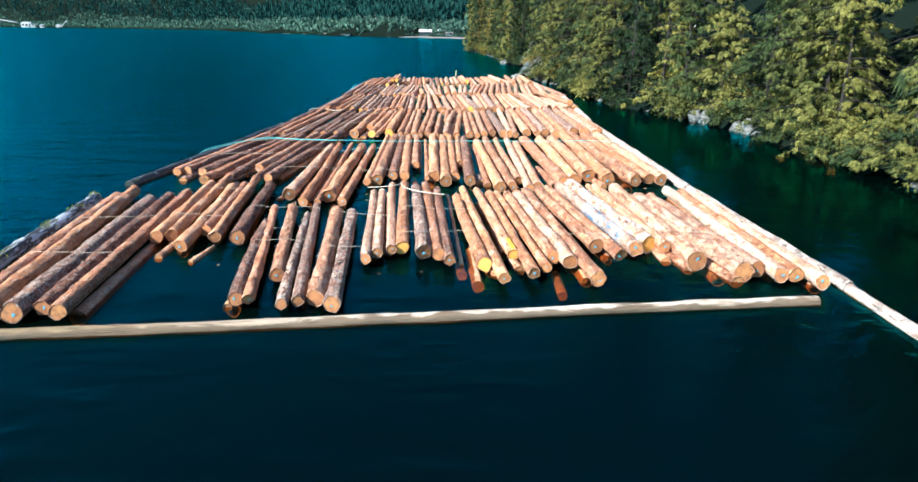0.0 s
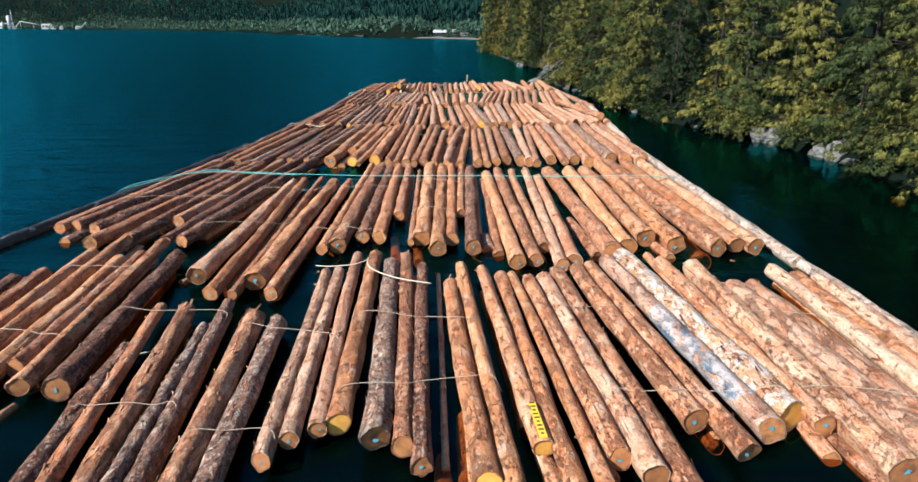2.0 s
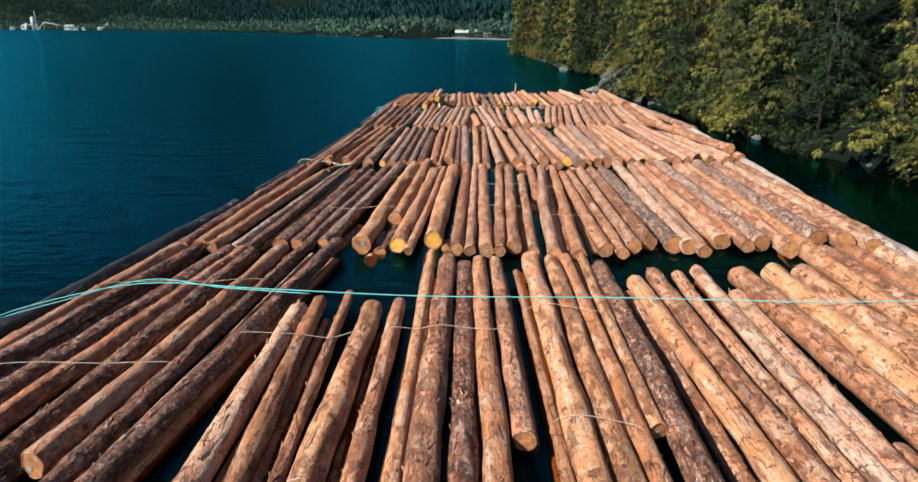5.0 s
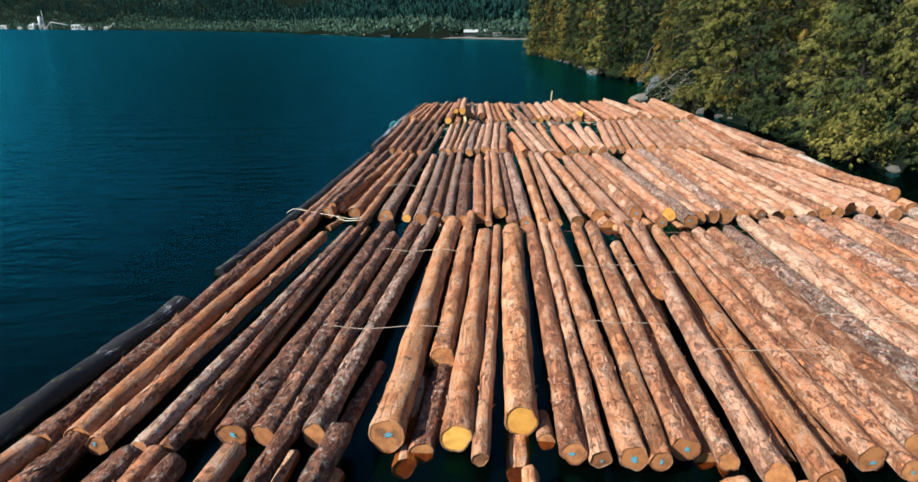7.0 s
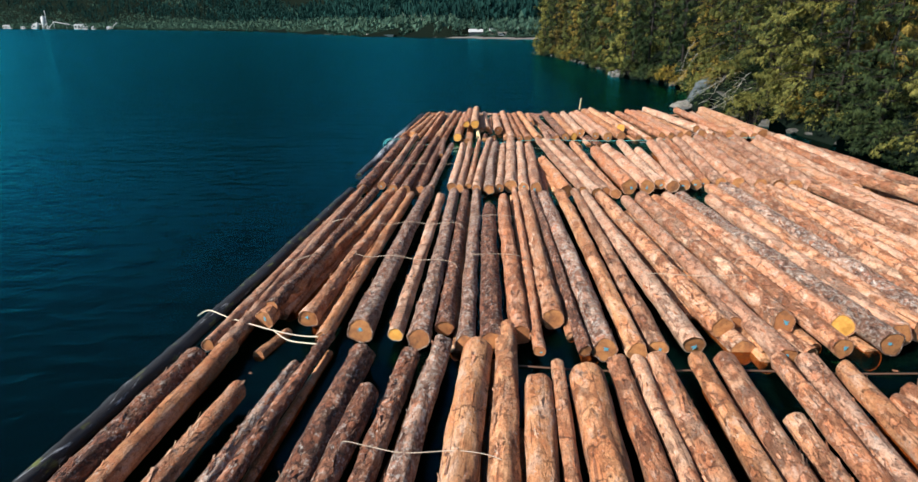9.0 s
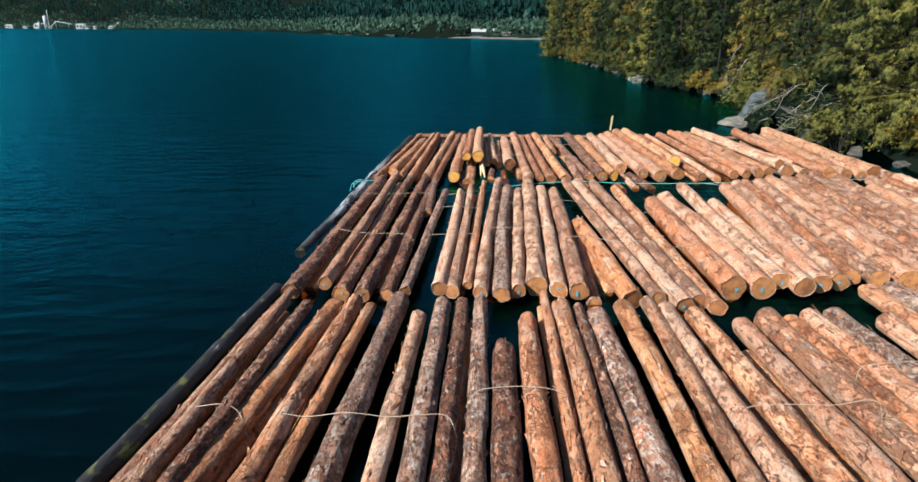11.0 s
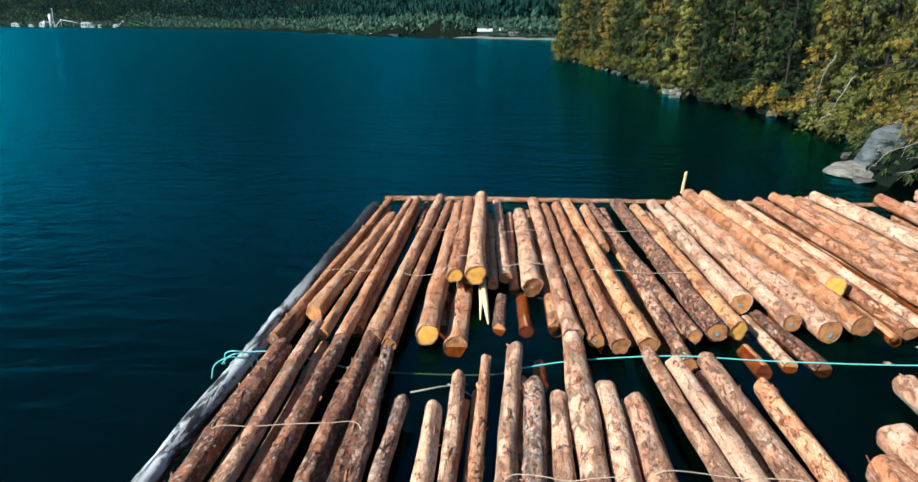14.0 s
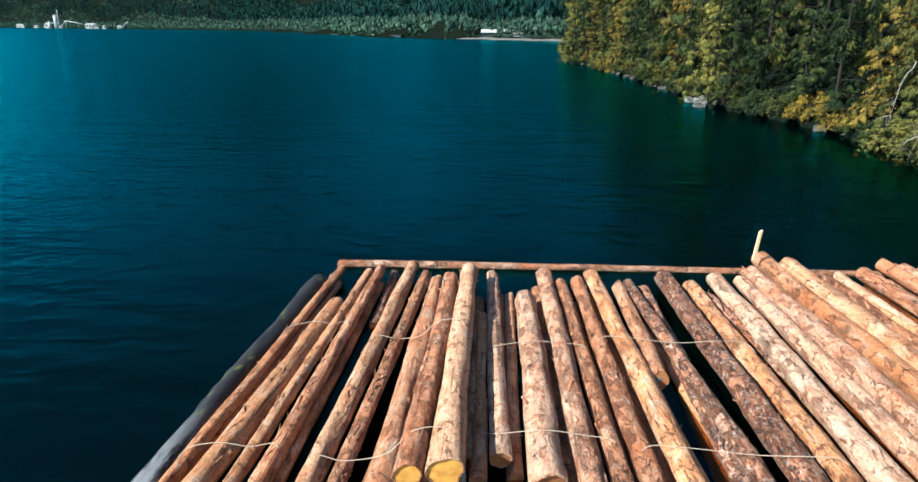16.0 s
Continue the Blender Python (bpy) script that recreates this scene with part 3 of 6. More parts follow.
def build_ground():
    xs = np.concatenate([np.linspace(-3000, -60, 70), np.linspace(-40, 2, 10), np.linspace(3, 45, 64), np.linspace(50, 400, 36), np.linspace(460, 3000, 30)])
    ys = np.concatenate([np.linspace(-800, -20, 14), np.linspace(-10, 215, 150), np.linspace(225, 330, 12), np.linspace(340, 1000, 70), np.linspace(1015, 2200, 80), np.linspace(2250, 4800, 30)])
    gx, gy = np.meshgrid(xs, ys)
    gz = land_height(gx, gy)
    rough = np.array([noise.noise((x * 0.6, y * 0.6, 0)) * 0.35 + noise.noise((x * 0.012, y * 0.012, 5)) * 9 * (y > 420) for x, y in zip(gx.ravel(), gy.ravel())])
    gz = gz.ravel() + np.where(gz.ravel() > 0.4, rough, 0)
    n = len(xs)
    verts = np.stack([gx.ravel(), gy.ravel(), gz], 1).tolist()
    faces = [(j * n + i, j * n + i + 1, (j + 1) * n + i + 1, (j + 1) * n + i) for j in range(len(ys) - 1) for i in range(n - 1)]
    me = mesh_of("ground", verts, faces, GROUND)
    me.materials.append(LIGHTLESS_BED)
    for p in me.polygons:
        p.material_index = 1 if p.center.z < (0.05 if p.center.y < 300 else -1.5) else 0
    tagged(new("ground", me), "dark wooded ground of bank, lake bed and hills, shade painted in", "ground", kind="structure")


def build_water():
    bm = bmesh.new()
    bmesh.ops.create_grid(bm, x_segments=8, y_segments=8, size=1, matrix=Matrix.Translation((0, 1600, 0)) @ Matrix.Diagonal((3000, 2600, 1, 1)))
    tagged(part("water", bm, WATER), "deep teal lake water with small ripples", "water", kind="structure")


build_ground()
build_water()


# ---- logs ----
LOGS = []
rng = random.Random(7)


def log_body(length, r0, r1, rough, bend, seed, sides=22, pitch=0.26, flare=None):
    """A round log along y from 0 to length, lumpy and slightly bowed, a rim of bark round its ends."""
    rings = max(6, int(length / pitch))
    verts, faces = [], []
    flare = rng.choice((0.0, 0.0, 0.04, 0.08, 0.16)) if flare is None else flare
    phase = rng.uniform(0, 6.28)
    skew = [rng.gauss(0, 0.13) for _ in range(4)]
    along = [0.010, 0.0, 0.012, 0.04] + [length * k / rings for k in range(1, rings)] + [length - 0.04, length - 0.012, length, length - 0.010]
    shrink = {0: 0.87, 1: 0.94, 2: 0.98, len(along) - 3: 0.98, len(along) - 2: 0.94, len(along) - 1: 0.87}
    turns = [(math.cos(2 * math.pi * k / sides), math.sin(2 * math.pi * k / sides)) for k in range(sides)]

    def centre(y):
        f = min(max(y / length, 0), 1)
        return (bend * math.sin(math.pi * f + 0.4 * phase) - bend * math.sin(0.4 * phase) * (1 - 2 * f), 0.4 * bend * math.sin(2 * math.pi * f + phase) * math.sin(math.pi * f))

    for i, y in enumerate(along):
        f = y / length
        r = (r0 + (r1 - r0) * f + flare * r0 * math.exp(-y / 0.5)) * shrink.get(i, 1.0)
        cx, cz = centre(y)
        near, far = math.exp(-y / 0.10), math.exp((y - length) / 0.10)
        for c, d in turns:
            n = noise.noise((c * 1.3 + seed, y * 0.8, d * 1.3)) * 0.085 * r / 0.2
            n += noise.noise((c * 4 + seed, y * 4.0, d * 4 + 9)) * rough
            if pitch < 0.3:
                n += max(0.0, noise.noise((c * 2.6 - seed, y * 7.0, d * 2.6)) - 0.05) * rough * 1.5
            q = r + n * 0.55
            slant = ((skew[0] * c + skew[1] * d) * near + (skew[2] * c + skew[3] * d) * far) * r
            verts.append((cx + q * c, y + slant, cz + q * d))
    for i in range(len(along) - 1):
        for k in range(sides):
            a, b = i * sides + k, i * sides + (k + 1) % sides
            faces.append((a, a + sides, b + sides, b))
    return verts, faces, centre, sides


def end_disc(ring, inward):
    """A sawn face that fills a ring of the log, a few millimetres inside its rim."""
    mid = sum((Vector(v) for v in ring), Vector()) / len(ring)
    verts = [(v[0] * 0.995 + mid.x * 0.005, v[1] + inward, v[2] * 0.995 + mid.z * 0.005) for v in ring]
    verts += [tuple(mid + (Vector(v) - mid) * 0.5 + Vector((0, inward * 0.4, 0))) for v in ring] + [(mid.x, mid.y + inward * 0.6, mid.z)]
    n = len(ring)
    faces = []
    for k in range(n):
        j = (k + 1) % n
        faces += [(k, j, n + j, n + k), (n + k, n + j, 2 * n)]
    if inward < 0:
        faces = [tuple(reversed(f)) for f in faces]
    return verts, faces


def paint_splash(r, y):
    """A ragged blot of sprayed paint on a sawn face, with runs that reach out of it."""
    cx, cz = rng.uniform(-0.25, 0.25) * r, rng.uniform(-0.3, 0.25) * r
    tall, lean = rng.uniform(0.55, 0.9), rng.uniform(0, 3.14)
    verts = []
    for i in range(26):
        a = 6.283 * i / 26
        q = r * rng.choice((0.10, 0.16, 0.20, 0.26, 0.34)) * rng.uniform(0.8, 1.15)
        u, w = q * math.cos(a), q * math.sin(a) * tall
        verts.append((cx + u * math.cos(lean) - w * math.sin(lean), y, cz + u * math.sin(lean) + w * math.cos(lean)))
    return [(cx, y, cz)] + verts, [(0, i + 1, (i + 1) % 26 + 1) for i in range(26)]


def bark_shreds(length, r0, r1, count, centre):
    """Loose curls of bark that stand off the log's back."""
    verts, faces = [], []
    for _ in range(count):
        y = rng.uniform(0.02, 0.98) * length
        r = (r0 + (r1 - r0) * y / length) * 0.985
        a = radians(rng.uniform(5, 175))
        l, w, lift = rng.uniform(0.08, 0.34), rng.uniform(0.008, 0.032), rng.uniform(0.005, 0.05)
        turn = rng.uniform(-0.35, 0.35)
        k = len(verts)
        for i in range(4):
            f = i / 3
            q = r + lift * f * f
            for s in (-1, 1):
                b = a + (s * w * (1 - 0.5 * f) + turn * l * f) / r
                cx, cz = centre(y + l * f)
                verts.append((cx + q * math.cos(b), y + l * f, cz + q * math.sin(b)))
        faces += [(k + 2 * i, k + 2 * i + 1, k + 2 * i + 3, k + 2 * i + 2) for i in range(3)]
    return verts, faces


LOG_WORDS = {
    "bare": "peeled tan log with few scraps of bark",
    "patchy": "tan log with torn reddish bark patches",
    "bark": "rough brown log still in its bark",
    "pale": "pale bleached log with scraps of bark",
    "silver": "weathered grey log with flaking bark",
    "flaky": "orange log with white flaking bark",
    "painted": "grey-tan log sprayed with blue paint streaks",
}


def log(tier, x0, y0, x1, y1, r, z, finish="patchy", mark=0):
    """A floating log from its near end to its far end. mark: 1 a paint splash, 2 a fresh yellow cut."""
    length = math.hypot(x1 - x0, y1 - y0)
    r1 = r * rng.uniform(0.85, 0.97)
    seed = len(LOGS) * 3.7
    verts, faces, centre, sides = log_body(length, r, r1, 0.034 if finish in ("bark", "silver") else 0.018, rng.gauss(0, 0.032) * min(1, length / 8), seed)
    ob = new("log", mesh_of("log", verts, faces, LOG_LOOKS[finish]))
    drop = rng.uniform(-0.5, 0.5)
    ob.matrix_world = pose(x0, y0, z, drop * 0.6, 0, -math.degrees(math.atan2(x1 - x0, y1 - y0)))
    words = LOG_WORDS[finish] + (", half sunk" if z < 0.12 else ", floating in a raft")
    tagged(ob, words, "log", "logs of raft section %d" % tier)
    near = new("cut_end", mesh_of("cut_end", *end_disc(verts[:sides], 0.006), FRESH_CUT if mark == 2 else CUT))
    near.parent = ob
    far = new("cut_end", mesh_of("cut_end", *end_disc(verts[-sides:], -0.006), CUT))
    far.parent = ob
    if mark == 1:
        splash = new("paint_mark", mesh_of("paint_mark", *paint_splash(r, 0.002), PAINT_BLUE, False))
        splash.parent = near
        splash["label"] = "turquoise spray paint mark"
    if length > 2.5:
        shreds = new("loose_bark", mesh_of("loose_bark", *bark_shreds(length, r, r1, int(length * {"bare": 4.0, "pale": 5.5}.get(finish, 10.0)), centre), LOG_LOOKS["bark" if finish in ("bark", "silver", "flaky") else "patchy"], False))
        shreds.parent = ob
        shreds["kind"] = "stuff"
    LOGS.append((tier, x0, y0, x1, y1, r, z))
    return ob


# section 1, from one side to the other
log(1, -10.32, 13.78, -11.93, 24.29, 0.219, 0.27, "patchy", 1)
log(1, -9.90, 13.92, -11.58, 24.91, 0.221, 0.27, "bare", 1)
log(1, -9.30, 14.06, -10.45, 23.58, 0.232, 0.27, "silver", 1)
log(1, -8.76, 14.30, -9.94, 24.12, 0.197, 0.27, "bark", 1)
log(1, -8.32, 14.11, -9.44, 24.48, 0.193, 0.27, "patchy", 0)
log(1, -8.41, 19.33, -9.04, 25.94, 0.189, 0.27, "bare", 0)
log(1, -8.03, 19.50, -8.82, 27.54, 0.190, 0.27, "bare", 0)
log(1, -7.38, 18.53, -8.09, 25.52, 0.191, 0.27, "bare", 1)
log(1, -7.17, 19.95, -7.79, 26.05, 0.158, 0.27, "patchy", 0)
log(1, -6.70, 19.32, -7.57, 26.90, 0.165, 0.27, "bare", 0)
log(1, -6.01, 19.26, -6.74, 25.95, 0.210, 0.27, "bark", 1)
log(1, -7.92, 18.21, -7.96, 19.58, 0.112, 0.00, "patchy", 0)
log(1, -6.88, 17.85, -6.69, 19.17, 0.082, 0.00, "bare", 0)
log(1, -4.65, 14.76, -5.55, 20.77, 0.180, 0.27, "bark", 1)
log(1, -4.37, 14.77, -5.74, 22.63, 0.139, 0.27, "patchy", 1)
log(1, -4.08, 16.25, -5.07, 22.43, 0.177, 0.27, "patchy", 1)
log(1, -3.54, 14.47, -4.41, 21.63, 0.125, 0.27, "silver", 0)
log(1, -3.21, 14.63, -4.34, 22.90, 0.138, 0.27, "silver", 0)
log(1, -2.84, 14.79, -3.52, 22.14, 0.221, 0.27, "patchy", 0)
log(1, -2.39, 14.46, -2.96, 21.91, 0.187, 0.27, "silver", 1)
log(1, -4.92, 14.91, -4.90, 15.75, 0.106, 0.00, "bare", 0)
log(1, -1.99, 17.41, -2.54, 24.76, 0.142, 0.27, "pale", 1)
log(1, -1.72, 17.91, -2.24, 24.82, 0.157, 0.27, "pale", 1)
log(1, -1.35, 18.16, -1.95, 26.01, 0.153, 0.27, "pale", 1)
log(1, -1.06, 18.30, -1.46, 25.97, 0.190, 0.27, "bare", 2)
log(1, -0.44, 17.95, -0.97, 25.43, 0.222, 0.27, "silver", 1)
log(1, -0.00, 17.75, -0.63, 25.87, 0.159, 0.27, "patchy", 0)
log(1, 0.29, 17.32, -0.15, 25.09, 0.143, 0.27, "bark", 1)
log(1, 0.62, 17.57, 0.25, 25.18, 0.055, 0.00, "bare", 0)
log(1, 1.22, 16.96, 0.58, 24.10, 0.183, 0.27, "bare", 2)
log(1, 1.65, 16.02, 0.82, 25.15, 0.150, 0.27, "bare", 1)
log(1, 2.04, 17.75, 1.36, 24.87, 0.167, 0.27, "patchy", 2)
log(1, 2.44, 16.34, 1.81, 24.57, 0.156, 0.27, "bare", 1)
log(1, 2.82, 16.73, 2.07, 24.56, 0.124, 0.27, "bare", 1)
log(1, 3.11, 17.51, 2.46, 24.21, 0.169, 0.27, "patchy", 1)
log(1, 3.52, 17.14, 2.84, 24.36, 0.207, 0.27, "pale", 0)
log(1, 4.01, 15.95, 3.21, 24.71, 0.177, 0.27, "patchy", 1)
log(1, 2.17, 17.20, 2.05, 17.99, 0.127, 0.00, "patchy", 0)
log(1, 4.50, 18.42, 3.75, 25.05, 0.205, 0.27, "patchy", 1)
log(1, 5.00, 17.66, 4.12, 25.16, 0.183, 0.27, "patchy", 1)
log(1, 5.59, 18.20, 4.64, 25.60, 0.220, 0.27, "painted", 1)
log(1, 6.08, 18.58, 5.15, 26.03, 0.275, 0.27, "flaky", 2)
log(1, 6.45, 18.31, 6.05, 25.58, 0.182, 0.27, "patchy", 1)
log(1, 6.96, 17.18, 6.68, 25.04, 0.261, 0.27, "patchy", 1)
log(1, 6.37, 17.87, 6.05, 26.74, 0.135, 0.00, "patchy", 0)
log(1, 6.77, 17.20, 6.60, 18.65, 0.127, 0.00, "patchy", 0)
log(1, 4.65, 19.32, 4.15, 22.10, 0.151, 0.00, "patchy", 0)
log(1, 7.73, 16.35, 7.08, 19.40, 0.147, 0.00, "patchy", 0)
log(1, 7.87, 16.36, 7.21, 23.80, 0.266, 0.27, "pale", 0)
log(1, 8.33, 16.57, 7.73, 23.94, 0.227, 0.27, "pale", 1)
log(1, 8.74, 16.15, 8.69, 24.97, 0.188, 0.27, "pale", 1)
log(1, 9.13, 16.15, 9.09, 24.55, 0.200, 0.27, "bare", 1)
log(1, 9.53, 15.68, 9.49, 24.29, 0.195, 0.27, "pale", 1)
log(1, 1.01, 16.45, 0.89, 19.12, 0.147, -0.15, "bare", 0)
log(1, 3.10, 15.81, 3.15, 17.26, 0.130, -0.15, "bare", 0)
log(1, 0.61, 17.16, 0.55, 18.04, 0.117, -0.15, "bare", 0)
# section 2, from one side to the other
log(2, -11.37, 28.28, -10.13, 38.17, 0.179, 0.27, "patchy", 0)
log(2, -11.00, 28.50, -9.59, 38.28, 0.180, 0.27, "bark", 0)
log(2, -10.21, 28.11, -8.62, 37.98, 0.214, 0.27, "bark", 0)
log(2, -9.78, 27.07, -8.28, 38.01, 0.194, 0.20, "patchy", 0)
log(2, -10.91, 27.69, -9.69, 38.47, 0.168, 0.00, "bark", 0)
log(2, -8.76, 27.23, -7.93, 37.80, 0.175, 0.27, "bark", 0)
log(2, -8.04, 28.98, -7.23, 38.04, 0.198, 0.27, "bare", 1)
log(2, -7.64, 27.13, -6.57, 38.77, 0.150, 0.27, "bark", 0)
log(2, -7.16, 27.09, -5.81, 38.55, 0.196, 0.27, "bark", 0)
log(2, -8.54, 28.84, -8.25, 29.92, 0.101, 0.00, "bark", 0)
log(2, -5.68, 24.44, -5.72, 34.24, 0.219, 0.27, "patchy", 1)
log(2, -4.93, 23.34, -5.38, 34.59, 0.180, 0.27, "bare", 1)
log(2, -4.41, 23.26, -4.79, 35.05, 0.104, 0.27, "patchy", 0)
log(2, -4.15, 24.11, -4.16, 34.36, 0.237, 0.27, "bare", 1)
log(2, -3.54, 23.34, -3.62, 34.70, 0.167, 0.27, "patchy", 1)
log(2, -6.13, 24.56, -5.79, 25.36, 0.108, 0.00, "patchy", 0)
log(2, -3.01, 26.41, -3.12, 37.79, 0.140, 0.27, "bare", 0)
log(2, -2.63, 26.76, -2.67, 37.33, 0.257, 0.27, "patchy", 1)
log(2, -2.04, 27.51, -2.23, 37.00, 0.203, 0.27, "bark", 1)
log(2, -1.55, 27.52, -1.86, 37.26, 0.203, 0.27, "bare", 0)
log(2, -1.19, 29.75, -1.45, 37.39, 0.178, 0.27, "patchy", 0)
log(2, -0.60, 27.05, -0.94, 36.60, 0.090, 0.27, "bare", 0)
log(2, -0.30, 27.42, -0.52, 37.58, 0.249, 0.27, "bare", 0)
log(2, 0.18, 26.55, 0.01, 37.48, 0.219, 0.27, "bare", 1)
log(2, 0.56, 27.32, 0.41, 37.63, 0.172, 0.27, "bare", 1)
log(2, 0.83, 30.05, 0.85, 37.91, 0.135, 0.27, "bare", 1)
log(2, 1.18, 26.62, 1.21, 37.11, 0.221, 0.27, "bark", 1)
log(2, 1.64, 27.06, 1.55, 28.17, 0.219, 0.00, "silver", 1)
log(2, 2.33, 25.52, 1.87, 36.11, 0.222, 0.27, "bare", 1)
log(2, 2.82, 25.63, 2.37, 36.39, 0.200, 0.27, "patchy", 1)
log(2, 3.17, 26.67, 2.95, 36.38, 0.151, 0.27, "patchy", 0)
log(2, 3.45, 25.24, 3.59, 36.92, 0.179, 0.27, "pale", 1)
log(2, 3.83, 25.61, 3.95, 35.25, 0.194, 0.27, "patchy", 1)
log(2, 1.90, 26.68, 1.70, 35.80, 0.160, 0.00, "patchy", 0)
log(2, 4.69, 26.70, 4.42, 30.06, 0.180, 0.00, "patchy", 0)
log(2, 4.98, 26.23, 4.53, 36.60, 0.275, 0.27, "patchy", 0)
log(2, 5.49, 26.72, 5.45, 36.92, 0.257, 0.27, "bare", 0)
log(2, 6.24, 27.52, 6.09, 36.68, 0.275, 0.27, "patchy", 1)
log(2, 6.93, 26.93, 7.04, 38.35, 0.275, 0.27, "bare", 1)
log(2, 8.01, 26.66, 7.50, 38.35, 0.275, 0.27, "patchy", 1)
log(2, 6.66, 26.53, 6.50, 27.98, 0.157, 0.00, "patchy", 0)
log(2, 8.16, 27.34, 7.91, 28.41, 0.167, 0.00, "patchy", 0)
log(2, 8.62, 26.90, 8.25, 38.35, 0.232, 0.27, "bare", 0)
log(2, 9.12, 26.80, 9.00, 38.35, 0.244, 0.27, "bare", 1)
log(2, -1.00, 26.84, -1.23, 28.56, 0.141, -0.15, "bare", 0)
log(2, -0.34, 26.46, -0.44, 27.51, 0.137, -0.15, "bare", 0)
# section 3, from one side to the other
log(3, -10.08, 38.14, -9.43, 48.72, 0.194, 0.27, "bark", 0)
log(3, -9.62, 38.27, -9.02, 49.11, 0.186, 0.27, "bare", 1)
log(3, -9.23, 38.11, -8.34, 47.69, 0.154, 0.27, "patchy", 1)
log(3, -8.60, 38.04, -7.67, 48.45, 0.125, 0.27, "silver", 1)
log(3, -8.19, 38.05, -7.38, 49.60, 0.123, 0.27, "bark", 1)
log(3, -7.42, 38.45, -6.63, 48.92, 0.226, 0.27, "bark", 1)
log(3, -6.93, 38.43, -6.32, 47.69, 0.172, 0.27, "bark", 0)
log(3, -6.61, 38.54, -5.82, 48.93, 0.164, 0.27, "bark", 0)
log(3, -6.22, 38.48, -5.29, 49.33, 0.175, 0.27, "silver", 0)
log(3, -5.92, 38.79, -5.64, 41.01, 0.129, 0.00, "bark", 0)
log(3, -5.15, 38.51, -4.68, 49.17, 0.260, 0.27, "bare", 1)
log(3, -4.49, 40.83, -4.16, 49.88, 0.195, 0.27, "bare", 1)
log(3, -4.64, 38.49, -4.35, 42.28, 0.191, 0.00, "bark", 0)
log(3, -4.13, 38.49, -3.74, 48.05, 0.231, 0.27, "bare", 2)
log(3, -3.79, 38.04, -3.36, 48.64, 0.122, 0.27, "bare", 0)
log(3, -3.18, 38.96, -2.94, 48.27, 0.275, 0.27, "bare", 2)
log(3, -2.80, 38.84, -2.81, 39.52, 0.128, 0.00, "patchy", 0)
log(3, -2.48, 38.22, -2.37, 48.75, 0.190, 0.27, "patchy", 1)
log(3, -2.12, 38.11, -2.04, 48.78, 0.143, 0.27, "patchy", 1)
log(3, -1.65, 38.15, -1.71, 48.83, 0.199, 0.27, "patchy", 1)
log(3, -1.30, 38.10, -1.00, 48.95, 0.166, 0.27, "bare", 1)
log(3, -0.90, 38.37, -0.57, 48.91, 0.188, 0.27, "patchy", 1)
log(3, -0.56, 38.46, -0.32, 45.38, 0.163, 0.00, "patchy", 0)
log(3, -0.38, 38.12, -0.16, 47.27, 0.148, 0.27, "patchy", 0)
log(3, 0.22, 44.00, 0.34, 48.99, 0.163, 0.27, "patchy", 0)
log(3, 0.18, 37.84, 0.83, 49.03, 0.200, 0.27, "pale", 0)
log(3, 0.80, 37.75, 1.29, 48.75, 0.181, 0.27, "bare", 0)
log(3, 1.61, 38.26, 1.57, 47.80, 0.192, 0.27, "patchy", 1)
log(3, 2.02, 38.03, 1.91, 48.10, 0.164, 0.27, "patchy", 1)
log(3, 2.94, 38.92, 2.87, 48.53, 0.228, 0.27, "patchy", 0)
log(3, 2.45, 38.60, 2.40, 48.40, 0.193, 0.27, "patchy", 0)
log(3, 3.60, 38.77, 3.37, 48.68, 0.248, 0.27, "silver", 0)
log(3, 3.96, 38.61, 4.19, 49.75, 0.209, 0.27, "pale", 0)
log(3, 4.26, 38.23, 4.83, 49.75, 0.186, 0.27, "pale", 0)
log(3, 5.03, 39.11, 5.12, 49.75, 0.251, 0.27, "bare", 0)
log(3, 6.08, 38.96, 6.05, 49.75, 0.267, 0.27, "silver", 0)
log(3, 6.66, 38.47, 6.86, 49.75, 0.231, 0.27, "patchy", 0)
log(3, 7.87, 39.49, 7.72, 49.75, 0.275, 0.27, "silver", 0)
log(3, 5.60, 38.70, 5.60, 49.75, 0.190, 0.27, "patchy", 1)
log(3, 7.25, 38.80, 7.25, 49.75, 0.194, 0.27, "bare", 0)
log(3, 8.50, 39.20, 8.45, 49.75, 0.268, 0.27, "patchy", 0)
log(3, 9.10, 38.80, 9.10, 49.75, 0.248, 0.27, "pale", 0)
log(3, 9.55, 40.00, 9.60, 50.00, 0.213, 0.27, "patchy", 0)
log(3, -3.24, 38.22, -3.18, 40.78, 0.178, -0.15, "bare", 0)
log(3, -4.89, 38.34, -4.86, 40.73, 0.165, -0.15, "bare", 0)
log(3, 0.01, 43.08, 0.33, 45.69, 0.206, -0.15, "bare", 0)
